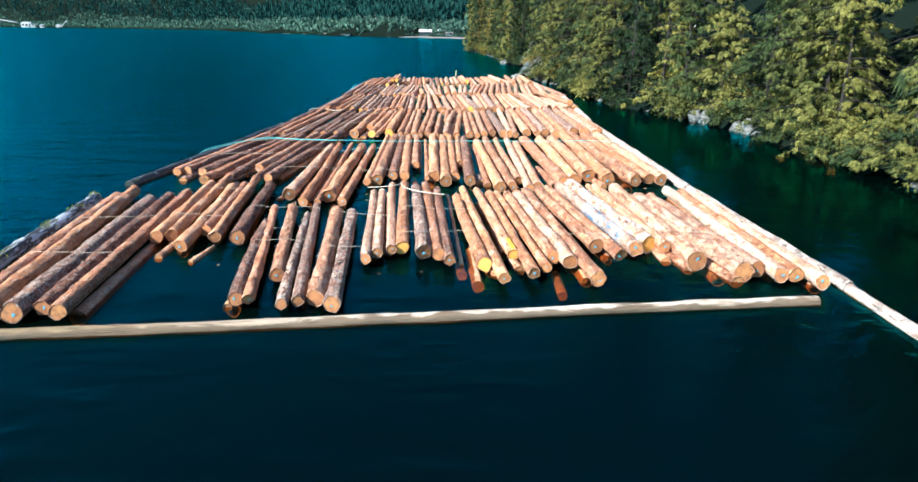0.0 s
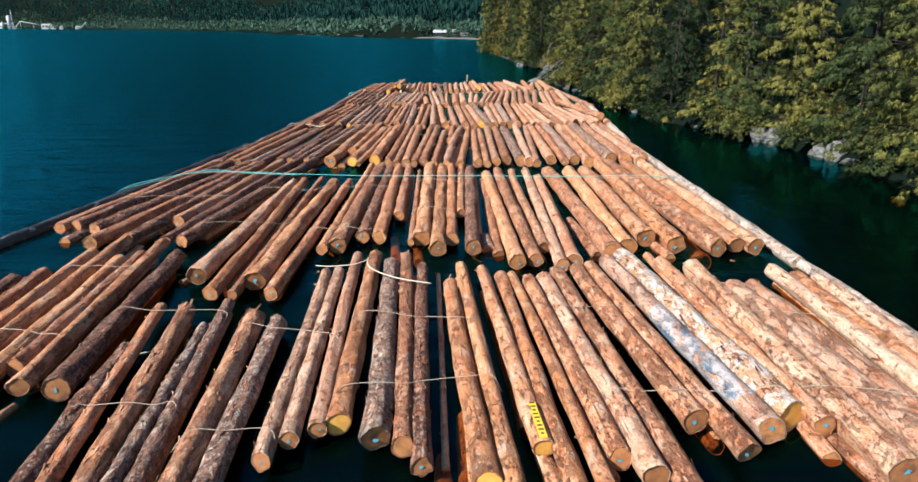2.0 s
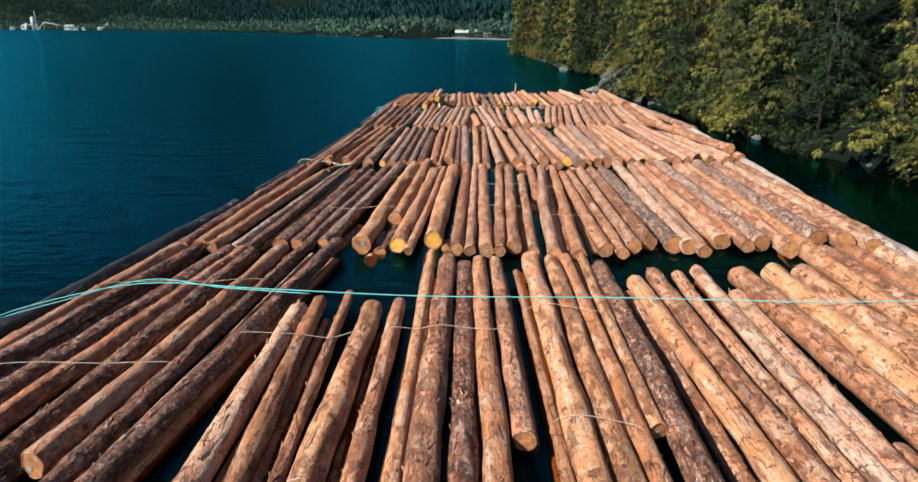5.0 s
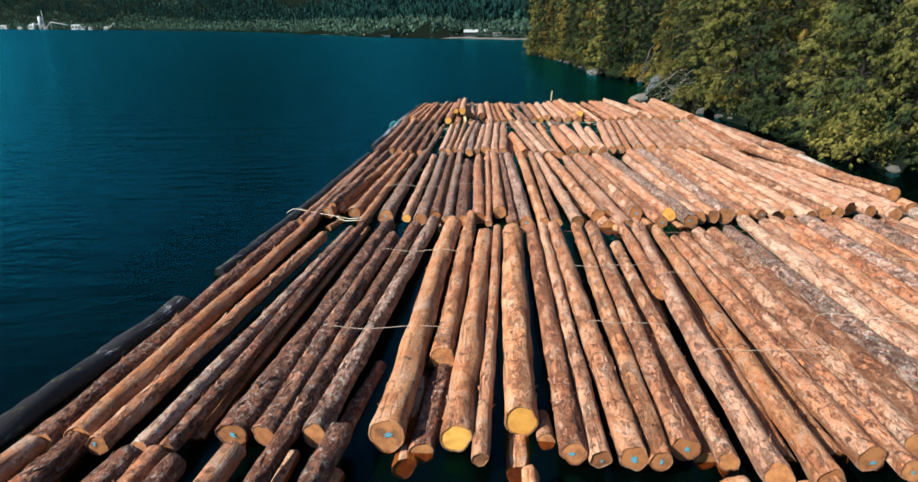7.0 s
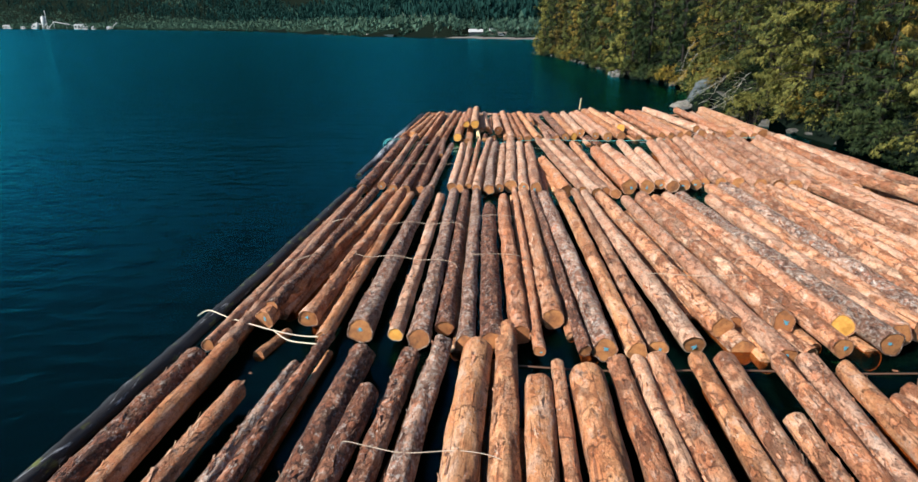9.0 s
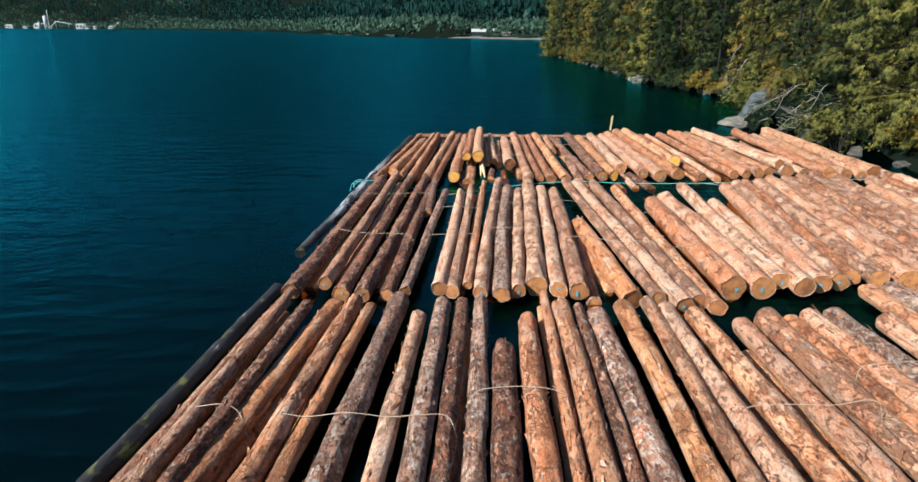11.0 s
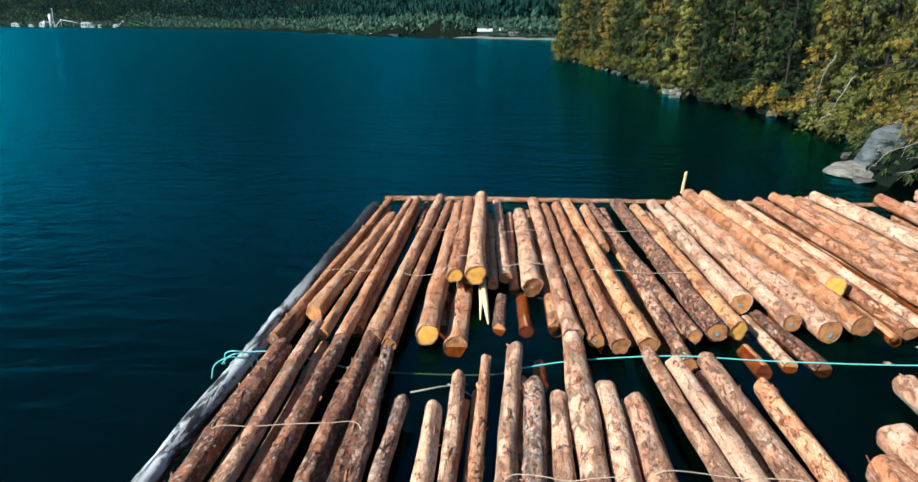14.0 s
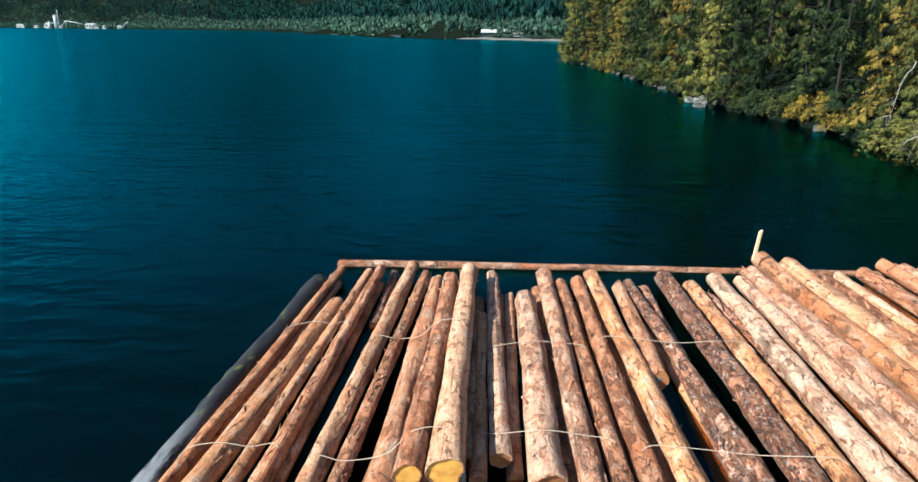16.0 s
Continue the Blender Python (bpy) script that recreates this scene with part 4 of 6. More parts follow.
# section 4, from one side to the other
log(4, -9.08, 48.94, -8.79, 60.00, 0.127, 0.27, "pale", 0)
log(4, -9.40, 49.05, -8.83, 60.45, 0.103, 0.27, "pale", 0)
log(4, -8.69, 50.34, -8.22, 59.53, 0.127, 0.42, "bark", 1)
log(4, -8.76, 50.08, -7.78, 59.90, 0.176, 0.27, "bare", 1)
log(4, -7.93, 50.19, -7.41, 60.12, 0.167, 0.27, "patchy", 1)
log(4, -7.47, 49.41, -7.08, 59.95, 0.127, 0.27, "bare", 0)
log(4, -8.56, 49.16, -8.32, 50.11, 0.110, 0.02, "bare", 0)
log(4, -6.85, 49.74, -6.53, 60.23, 0.216, 0.27, "silver", 1)
log(4, -6.18, 49.61, -6.07, 59.46, 0.139, 0.27, "pale", 2)
log(4, -5.74, 49.45, -5.65, 60.08, 0.189, 0.27, "silver", 0)
log(4, -5.32, 49.89, -5.29, 60.27, 0.153, 0.27, "bark", 0)
log(4, -4.90, 49.31, -4.90, 60.30, 0.157, 0.27, "silver", 0)
log(4, -4.44, 49.40, -4.48, 58.32, 0.214, 0.27, "bark", 0)
log(4, -3.92, 49.72, -4.01, 59.51, 0.196, 0.27, "patchy", 0)
log(4, -3.62, 49.12, -3.62, 60.65, 0.104, 0.27, "patchy", 1)
log(4, -3.26, 50.41, -3.34, 60.09, 0.192, 0.27, "patchy", 0)
log(4, -2.83, 49.16, -3.01, 59.96, 0.107, 0.27, "bark", 0)
log(4, -2.47, 49.22, -2.71, 59.71, 0.206, 0.27, "silver", 1)
log(4, -1.93, 49.16, -2.12, 60.12, 0.185, 0.27, "bare", 0)
log(4, -1.54, 49.32, -1.58, 60.40, 0.166, 0.27, "patchy", 1)
log(4, -0.90, 49.46, -1.31, 60.10, 0.200, 0.27, "pale", 1)
log(4, -0.16, 50.18, -0.81, 59.83, 0.213, 0.27, "patchy", 0)
log(4, 0.10, 49.75, -0.25, 52.66, 0.225, 0.00, "patchy", 0)
log(4, 0.14, 50.39, 0.05, 51.53, 0.150, 0.27, "pale", 0)
log(4, 0.53, 49.07, -0.04, 59.50, 0.199, 0.27, "pale", 1)
log(4, 0.50, 49.60, 0.26, 50.69, 0.182, 0.00, "bare", 0)
log(4, 1.10, 50.49, 0.49, 59.81, 0.235, 0.27, "patchy", 1)
log(4, 1.28, 49.74, 1.04, 50.56, 0.132, 0.00, "patchy", 0)
log(4, 1.66, 49.47, 0.95, 59.73, 0.184, 0.27, "patchy", 1)
log(4, 2.10, 50.34, 1.35, 59.92, 0.225, 0.27, "patchy", 2)
log(4, 2.61, 49.67, 1.81, 59.92, 0.232, 0.27, "silver", 1)
log(4, 2.98, 50.03, 2.76, 59.82, 0.217, 0.27, "pale", 0)
log(4, 3.89, 50.33, 3.70, 61.35, 0.258, 0.27, "silver", 0)
log(4, 4.41, 50.35, 4.42, 61.35, 0.220, 0.27, "patchy", 0)
log(4, 5.06, 50.51, 4.94, 61.35, 0.181, 0.27, "patchy", 1)
log(4, 5.90, 50.54, 5.57, 61.35, 0.176, 0.27, "patchy", 0)
log(4, 6.52, 50.31, 5.99, 61.35, 0.196, 0.27, "pale", 0)
log(4, 7.15, 50.66, 6.73, 61.35, 0.192, 0.27, "patchy", 0)
log(4, 8.24, 51.26, 7.40, 61.35, 0.237, 0.27, "pale", 0)
log(4, 10.00, 51.99, 8.45, 61.35, 0.211, 0.60, "patchy", 0)
log(4, 3.45, 50.20, 3.22, 61.35, 0.191, 0.27, "patchy", 0)
log(4, 5.50, 50.40, 5.25, 61.35, 0.165, 0.27, "pale", 0)
log(4, 7.65, 50.80, 7.06, 61.35, 0.190, 0.27, "pale", 0)
log(4, 8.75, 51.00, 7.83, 61.35, 0.212, 0.27, "pale", 0)
log(4, 9.29, 50.60, 8.94, 61.35, 0.211, 0.27, "pale", 0)
log(4, 9.64, 51.00, 9.50, 61.35, 0.200, 0.27, "pale", 0)
log(4, 10.37, 51.50, 10.10, 61.35, 0.187, 0.27, "bare", 0)
# section 5, from one side to the other
log(5, -8.87, 60.50, -8.64, 70.68, 0.187, 0.27, "bark", 0)
log(5, -8.27, 60.99, -8.21, 71.60, 0.151, 0.27, "pale", 1)
log(5, -7.80, 60.43, -7.66, 71.39, 0.154, 0.27, "bark", 1)
log(5, -7.36, 60.39, -7.10, 71.18, 0.163, 0.27, "bark", 1)
log(5, -6.83, 60.42, -6.75, 70.17, 0.144, 0.27, "bark", 0)
log(5, -6.49, 60.65, -6.22, 69.12, 0.114, 0.27, "silver", 0)
log(5, -5.80, 60.85, -5.72, 68.91, 0.156, 0.27, "pale", 0)
log(5, -5.51, 60.69, -5.40, 69.99, 0.133, 0.27, "pale", 0)
log(5, -5.21, 61.04, -4.97, 70.57, 0.097, 0.27, "bare", 0)
log(5, -4.93, 60.63, -4.45, 71.03, 0.156, 0.27, "pale", 1)
log(5, -4.49, 60.59, -4.17, 69.79, 0.177, 0.27, "silver", 0)
log(5, -4.13, 60.79, -3.81, 69.45, 0.146, 0.27, "pale", 1)
log(5, -3.73, 61.08, -3.40, 71.30, 0.209, 0.27, "pale", 0)
log(5, -3.28, 60.92, -3.03, 69.74, 0.186, 0.27, "pale", 1)
log(5, -2.86, 60.86, -2.64, 69.35, 0.215, 0.27, "pale", 1)
log(5, -2.54, 60.80, -2.28, 66.50, 0.161, 0.00, "pale", 0)
log(5, -1.83, 60.49, -2.26, 65.73, 0.216, 0.27, "bare", 0)
log(5, -1.28, 60.60, -2.10, 70.93, 0.149, 0.27, "pale", 1)
log(5, -0.87, 60.23, -1.75, 70.54, 0.184, 0.27, "pale", 1)
log(5, -0.53, 60.42, -1.11, 70.89, 0.181, 0.27, "pale", 0)
log(5, -0.24, 60.18, -0.51, 69.96, 0.167, 0.27, "patchy", 0)
log(5, 0.42, 61.22, 0.28, 67.97, 0.273, 0.27, "patchy", 1)
log(5, 1.05, 61.25, 0.87, 68.68, 0.275, 0.27, "pale", 1)
log(5, 1.59, 61.66, 1.80, 70.13, 0.204, 0.27, "pale", 1)
log(5, 1.96, 61.35, 2.22, 68.14, 0.199, 0.27, "pale", 0)
log(5, 2.41, 61.56, 3.28, 70.18, 0.216, 0.27, "pale", 1)
log(5, 3.23, 61.95, 4.29, 71.09, 0.167, 0.27, "patchy", 1)
log(5, 4.41, 61.85, 5.25, 71.31, 0.246, 0.27, "patchy", 0)
log(5, 5.13, 61.70, 5.83, 71.35, 0.245, 0.27, "pale", 0)
log(5, 6.29, 61.67, 7.12, 72.07, 0.244, 0.27, "pale", 0)
log(5, 6.79, 61.27, 7.91, 72.29, 0.240, 0.27, "pale", 1)
log(5, 7.57, 59.52, 8.26, 70.35, 0.232, 0.27, "bare", 1)
log(5, 2.85, 61.70, 3.80, 70.60, 0.204, 0.27, "pale", 1)
log(5, 3.80, 61.90, 4.75, 71.00, 0.220, 0.27, "pale", 0)
log(5, 5.70, 61.60, 6.45, 71.60, 0.244, 0.27, "patchy", 0)
log(5, 8.10, 61.20, 8.85, 71.50, 0.212, 0.27, "pale", 0)
log(5, 8.75, 61.00, 9.40, 71.50, 0.256, 0.27, "patchy", 0)
log(5, 9.40, 61.50, 9.95, 71.80, 0.232, 0.27, "pale", 0)
log(5, -6.60, 66.58, -6.73, 70.72, 0.119, 0.27, "silver", 0)
log(5, -2.68, 63.95, -2.27, 66.70, 0.115, -0.15, "bare", 0)
# section 6, from one side to the other
log(6, -8.91, 71.00, -8.39, 81.23, 0.102, 0.27, "bare", 1)
log(6, -8.47, 72.15, -7.99, 79.15, 0.175, 0.27, "bare", 0)
log(6, -8.06, 71.25, -7.67, 80.89, 0.104, 0.27, "bare", 1)
log(6, -7.66, 71.08, -7.46, 81.26, 0.121, 0.27, "patchy", 0)
log(6, -7.11, 78.60, -7.20, 81.59, 0.114, 0.00, "bark", 0)
log(6, -7.08, 71.07, -6.71, 81.45, 0.167, 0.27, "bare", 1)
log(6, -6.74, 70.93, -6.32, 80.85, 0.119, 0.27, "patchy", 0)
log(6, -6.09, 71.36, -6.02, 80.47, 0.208, 0.27, "bare", 2)
log(6, -5.71, 73.50, -5.68, 79.85, 0.184, 0.62, "patchy", 2)
log(6, -5.26, 73.58, -5.31, 80.28, 0.208, 0.62, "bare", 2)
log(6, -5.57, 71.43, -5.52, 74.16, 0.203, 0.00, "patchy", 0)
log(6, -4.87, 73.85, -4.98, 78.75, 0.107, 0.27, "bare", 1)
log(6, -4.59, 74.32, -4.81, 80.99, 0.143, 0.27, "pale", 0)
log(6, -4.74, 72.22, -4.69, 73.82, 0.128, 0.00, "bark", 0)
log(6, -4.38, 74.27, -4.40, 80.29, 0.116, 0.00, "bare", 0)
log(6, -3.99, 73.80, -4.10, 79.71, 0.235, 0.27, "pale", 1)
log(6, -3.36, 71.47, -3.63, 81.05, 0.183, 0.27, "pale", 0)
log(6, -2.94, 71.32, -3.28, 80.62, 0.140, 0.27, "patchy", 1)
log(6, -2.53, 71.16, -2.88, 80.81, 0.167, 0.27, "patchy", 0)
log(6, -2.01, 71.20, -2.54, 81.09, 0.187, 0.27, "bare", 0)
log(6, -2.00, 76.51, -2.02, 80.46, 0.159, 0.27, "patchy", 1)
log(6, -1.07, 71.63, -1.77, 80.72, 0.132, 0.27, "bark", 0)
log(6, -1.41, 70.78, -1.41, 80.70, 0.151, 0.12, "bark", 0)
log(6, -0.60, 71.83, -0.91, 81.10, 0.207, 0.27, "bark", 1)
log(6, -0.16, 71.93, -0.38, 80.74, 0.187, 0.27, "bare", 2)
log(6, 0.59, 74.37, -0.08, 80.34, 0.125, 0.14, "bark", 0)
log(6, 0.33, 73.21, 0.26, 81.11, 0.203, 0.27, "pale", 1)
log(6, 1.01, 72.33, 0.82, 81.04, 0.186, 0.27, "pale", 1)
log(6, 1.56, 71.99, 1.20, 81.51, 0.248, 0.27, "pale", 1)
log(6, 2.30, 72.26, 1.84, 82.68, 0.211, 0.27, "bare", 0)
log(6, 2.55, 73.90, 2.10, 81.75, 0.222, 0.40, "bare", 2)
log(6, 0.48, 71.07, 0.36, 73.02, 0.120, 0.00, "pale", 0)
log(6, 1.03, 71.00, 0.64, 73.20, 0.153, 0.00, "bark", 0)
log(6, 3.39, 77.31, 2.88, 81.39, 0.082, 0.27, "bare", 0)
log(6, 3.60, 71.83, 3.23, 81.59, 0.130, 0.20, "pale", 0)
log(6, 3.16, 72.17, 2.83, 81.35, 0.150, 0.20, "patchy", 0)
log(6, 4.36, 72.32, 3.88, 81.77, 0.179, 0.27, "patchy", 0)
log(6, 4.89, 72.49, 4.58, 82.31, 0.175, 0.27, "patchy", 0)
log(6, 5.87, 72.91, 5.23, 81.84, 0.185, 0.27, "bare", 0)
log(6, 7.45, 74.29, 6.06, 81.89, 0.173, 0.27, "pale", 1)
log(6, 7.20, 73.00, 6.50, 81.80, 0.133, 0.27, "pale", 0)
log(6, 7.60, 71.90, 7.50, 81.30, 0.190, 0.48, "patchy", 0)
log(6, 6.33, 73.16, 5.58, 81.55, 0.200, 0.52, "pale", 0)
log(6, 9.46, 72.40, 9.45, 82.40, 0.240, 0.42, "bare", 0)
log(6, 5.40, 72.60, 4.90, 82.00, 0.177, 0.27, "pale", 0)
log(6, 6.60, 73.00, 5.60, 82.00, 0.220, 0.27, "silver", 0)
log(6, 7.64, 72.60, 8.60, 81.60, 0.244, 0.24, "pale", 1)
log(6, 8.57, 72.60, 9.09, 81.60, 0.220, 0.24, "bare", 0)
log(6, 9.05, 72.40, 9.87, 81.40, 0.168, 0.27, "pale", 1)
log(6, -4.17, 72.43, -4.21, 74.26, 0.141, -0.15, "bare", 0)
log(6, -4.01, 70.35, -4.00, 71.14, 0.124, -0.15, "bare", 0)
log(6, 0.06, 71.10, -0.01, 71.95, 0.148, -0.15, "bare", 0)
log(6, -5.82, 72.32, -5.94, 74.13, 0.150, -0.15, "bare", 0)


FLOATING = list(LOGS)


# Logs carried under water beneath the others, seen only through the gaps.
def build_under_layer():
    for tier, x0, y0, x1, y1, r, z in FLOATING:
        length = math.hypot(x1 - x0, y1 - y0)
        if z < 0.1 or length < 5 or rng.random() < 0.2:
            continue
        side, cut = rng.choice((-1, 1)) * rng.uniform(0.7, 1.1) * r, rng.uniform(0.15, 1.0)
        v, f, centre, sides = log_body(length - cut - rng.uniform(0, 0.8), r * rng.uniform(0.75, 1.0), r * 0.7, 0.014, rng.gauss(0, 0.05), rng.uniform(0, 99), 12, 0.6)
        f += [tuple(range(sides - 1, -1, -1)), tuple(range(len(v) - sides, len(v)))]
        ob = new("sunken_log", mesh_of("sunken_log", v, f, LOG_LOOKS["bare"]))
        ob.matrix_world = pose(x0 + side, y0 + cut, z - r * 1.55 - rng.uniform(0, 0.12), 0, 0, -math.degrees(math.atan2(x1 - x0, y1 - y0)))
        tagged(ob, "sunken orange-brown log lying under the raft", "log", "sunken logs of the raft")


build_under_layer()


# ---- boom sticks that hold the raft together ----
def boom_stick(x0, y0, x1, y1, r, z, material, words, taper=0.85, far_z=None):
    length = math.hypot(x1 - x0, y1 - y0)
    verts, faces, centre, sides = log_body(length, r, r * taper, 0.055 if material in (OLD_STICK, MOSSY_STICK, DARK_STICK) else 0.02, rng.uniform(-0.12, 0.12), rng.uniform(0, 99), 18)
    ob = new("boom_stick", mesh_of("boom_stick", verts, faces, material))
    rise = 0 if far_z is None else math.degrees(math.atan2(far_z - z, length))
    ob.matrix_world = pose(x0, y0, z, rise, 0, -math.degrees(math.atan2(x1 - x0, y1 - y0)))
    tagged(ob, words, "boom stick", "boom sticks round the raft")
    for ring, way in ((verts[:sides], 0.006), (verts[-sides:], -0.006)):
        face = new("cut_end", mesh_of("cut_end", *end_disc(ring, way), material))
        face.parent = ob
    if material in (OLD_STICK, MOSSY_STICK):
        tufts, tf = [], []
        for _ in range(int(length * 22)):
            y, a = rng.uniform(0, length), radians(rng.gauss(90, 32))
            if noise.noise((y * 0.5, 3, seed_of(x0))) < 0.22 - 0.3 * (y / length) ** 2:
                continue
            q = r * 0.95
            c = Vector((q * math.cos(a), y, q * math.sin(a)))
            for _ in range(3):
                tip = c + Vector((rng.uniform(-0.05, 0.05), rng.uniform(-0.05, 0.05), rng.uniform(0.02, 0.08)))
                k = len(tufts)
                tufts += [c + Vector((0.02, 0, 0)), c - Vector((0.02, 0.01, 0)), tip]
                tf.append((k, k + 1, k + 2))
        if tufts:
            moss = new("moss", mesh_of("moss", tufts, tf, MOSS, False))
            moss.parent = ob
            moss["label"] = "yellow-green moss tufts"
            moss["kind"] = "stuff"
    return ob


def seed_of(x):
    return x * 0.37


PALE_WORDS = "long bleached boom log floating at the raft's edge"
OLD_WORDS = "black waterlogged boom log with moss and bleached streaks"
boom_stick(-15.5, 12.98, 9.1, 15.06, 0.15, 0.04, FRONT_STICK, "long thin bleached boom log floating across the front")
boom_stick(10.3, 4.0, 10.3, 16.2, 0.16, 0.05, STICK, PALE_WORDS)
boom_stick(10.3, 15.8, 9.98, 26.3, 0.17, 0.07, STICK, PALE_WORDS)
boom_stick(9.90, 25.9, 9.95, 45.5, 0.19, 0.10, STICK, PALE_WORDS)
boom_stick(10.05, 45.2, 11.2, 62.0, 0.20, 0.10, STICK, PALE_WORDS)
boom_stick(11.2, 61.0, 9.9, 82.0, 0.22, 0.12, STICK_BROWN, "long brown boom log floating at the raft's edge")
boom_stick(-10.6, 8.5, -12.9, 24.6, 0.24, 0.10, OLD_STICK, OLD_WORDS)
boom_stick(-12.7, 26.8, -10.5, 43.5, 0.22, 0.00, DARK_STICK, OLD_WORDS, 1.1, -0.02)
boom_stick(-10.38, 45.3, -9.42, 61.4, 0.15, 0.03, DARK_STICK, OLD_WORDS, 0.95, -0.04)
boom_stick(-9.65, 63.8, -8.8, 80.7, 0.14, -0.06, MOSSY_STICK, OLD_WORDS, 1.55, 0.07)
boom_stick(-8.7, 82.05, 10.2, 82.4, 0.095, 0.04, STICK_BROWN, "thin red-brown boom log closing the raft's end")


# ---- straps, ropes and small things on the raft ----
def build_straps():
    for tier in range(1, 7):
        whole = sorted((l for l in FLOATING if l[0] == tier and l[6] > 0.2 and math.hypot(l[3] - l[1], l[4] - l[2]) > 4.5), key=lambda l: l[1] + l[3])
        i = 0
        while i < len(whole) - 2:
            n = rng.choice((4, 5, 5, 6))
            chain = whole[i:i + n]
            i += n
            if len(chain) < 3 or rng.random() < 0.25:
                continue
            ys = (min(l[2] for l in chain), max(l[4] for l in chain))
            for share in (0.33 + rng.uniform(-0.05, 0.05), 0.64 + rng.uniform(-0.05, 0.05)):
                strap_y = ys[0] + (ys[1] - ys[0]) * share
                row = [l for l in chain if l[2] + 0.3 < strap_y < l[4] - 0.3]
                if len(row) > 2:
                    strap_at(row, strap_y)


def strap_at(row, y):
    pts = []
    tilt = rng.uniform(-0.10, 0.10)
    for i, (tier, x0, y0, x1, y1, r, z) in enumerate(row):
        f = (y - y0) / (y1 - y0)
        x, top = x0 + (x1 - x0) * f, z + r * (1.02 - 0.12 * f)
        if i == 0:
            pts.append((x - r * 1.02, y - 0.2, z))
        pts.append((x, y + tilt * i + rng.uniform(-0.03, 0.03), top + 0.012))
        if i == len(row) - 1:
            pts.append((x + r * 1.02, y + tilt * i - 0.25, z))
    tagged(tube_part("strap", eased(pts), 0.0062, WIRE, None, "", 5), "thin dull steel strap drawn over a bundle of logs", "strap", "straps round the bundles")


def eased(points):
    """Points of a smooth line through the given ones."""
    pts = [Vector(p) for p in points]
    fine = []
    for i in range(len(pts) - 1):
        a, b, c, d = pts[max(i - 1, 0)], pts[i], pts[i + 1], pts[min(i + 2, len(pts) - 1)]
        for k in range(6):
            t = k / 6
            fine.append(0.5 * ((2 * b) + (c - a) * t + (2 * a - 5 * b + 4 * c - d) * t * t + (3 * b - a - 3 * c + d) * t ** 3))
    return fine + [pts[-1]]


build_straps()


def rope(points, r, material, words):
    """A slack rope through points, rounded between them."""
    return tagged(tube_part("rope", eased(points), r, material, None, "", 6), words, "rope")


TEAL_WORDS = "taut turquoise rope strung across the raft"
rope([(-12.2, 33.3, 0.15), (-11.6, 33.9, 0.36), (-9.4, 34.7, 0.62), (-6.6, 34.5, 0.62), (-3.0, 34.3, 0.58), (1.0, 34.35, 0.58), (5.0, 34.2, 0.60), (7.8, 34.3, 0.62), (9.7, 34.4, 0.45)], 0.011, ROPE_TEAL, TEAL_WORDS)
rope([(-12.1, 33.6, 0.20), (-11.0, 34.1, 0.40), (-9.3, 34.85, 0.66), (-7.6, 34.6, 0.60), (-5.5, 34.3, 0.60)], 0.010, ROPE_TEAL, "loose turquoise rope end trailing over the logs")
rope([(-9.62, 70.35, 0.10), (-9.40, 70.4, 0.28), (-8.7, 70.5, 0.30), (-7.9, 70.5, 0.14), (-7.0, 70.45, 0.0), (-5.0, 70.5, -0.03), (-4.4, 70.6, 0.06), (-3.4, 70.70, 0.20), (-1.7, 70.8, 0.30), (0.0, 70.8, 0.26), (2.6, 70.75, 0.30), (5.0, 71.0, 0.36), (7.5, 71.2, 0.40), (10.3, 71.6, 0.35)], 0.011, ROPE_TEAL, TEAL_WORDS)
rope([(-9.66, 70.0, 0.02), (-9.60, 70.05, 0.26), (-9.36, 70.15, 0.36), (-9.12, 70.3, 0.22), (-9.06, 70.35, 0.02)], 0.011, ROPE_TEAL, "turquoise rope looped round a boom log")
rope([(-9.64, 70.5, 0.02), (-9.58, 70.45, 0.26), (-9.34, 70.35, 0.37), (-9.10, 70.5, 0.22), (-9.04, 70.55, 0.02)], 0.011, ROPE_TEAL, "turquoise rope looped round a boom log")
rope([(-10.25, 50.55, 0.12), (-9.94, 50.42, 0.30), (-9.35, 50.01, 0.34), (-8.40, 49.59, 0.32), (-7.90, 49.52, 0.26), (-7.48, 49.23, 0.40)], 0.012, ROPE_PALE, "bleached rope lashed between boom log and raft")
rope([(-8.40, 49.59, 0.32), (-8.06, 49.37, 0.24), (-7.44, 48.96, 0.40)], 0.012, ROPE_PALE, "bleached rope lashed between boom log and raft")
rope([(-2.75, 24.6, 0.50), (-2.3, 24.4, 0.56), (-1.75, 24.45, 0.60), (-1.5, 24.7, 0.62)], 0.012, ROPE_PALE, "bleached rope lying over log tops")
rope([(-1.5, 24.9, 0.60), (-1.4, 24.3, 0.60), (-1.0, 23.9, 0.56), (-0.5, 23.62, 0.54), (0.15, 23.47, 0.50)], 0.015, ROPE_PALE, "thick bleached rope lying over log tops")
rope([(-4.2, 48.75, 0.20), (-2.5, 48.7, 0.16), (-0.5, 48.75, 0.20), (1.5, 48.8, 0.16), (4.0, 48.9, 0.2), (7.0, 49.2, 0.2)], 0.018, CHAIN, "dark cable strung through the gap between sections")


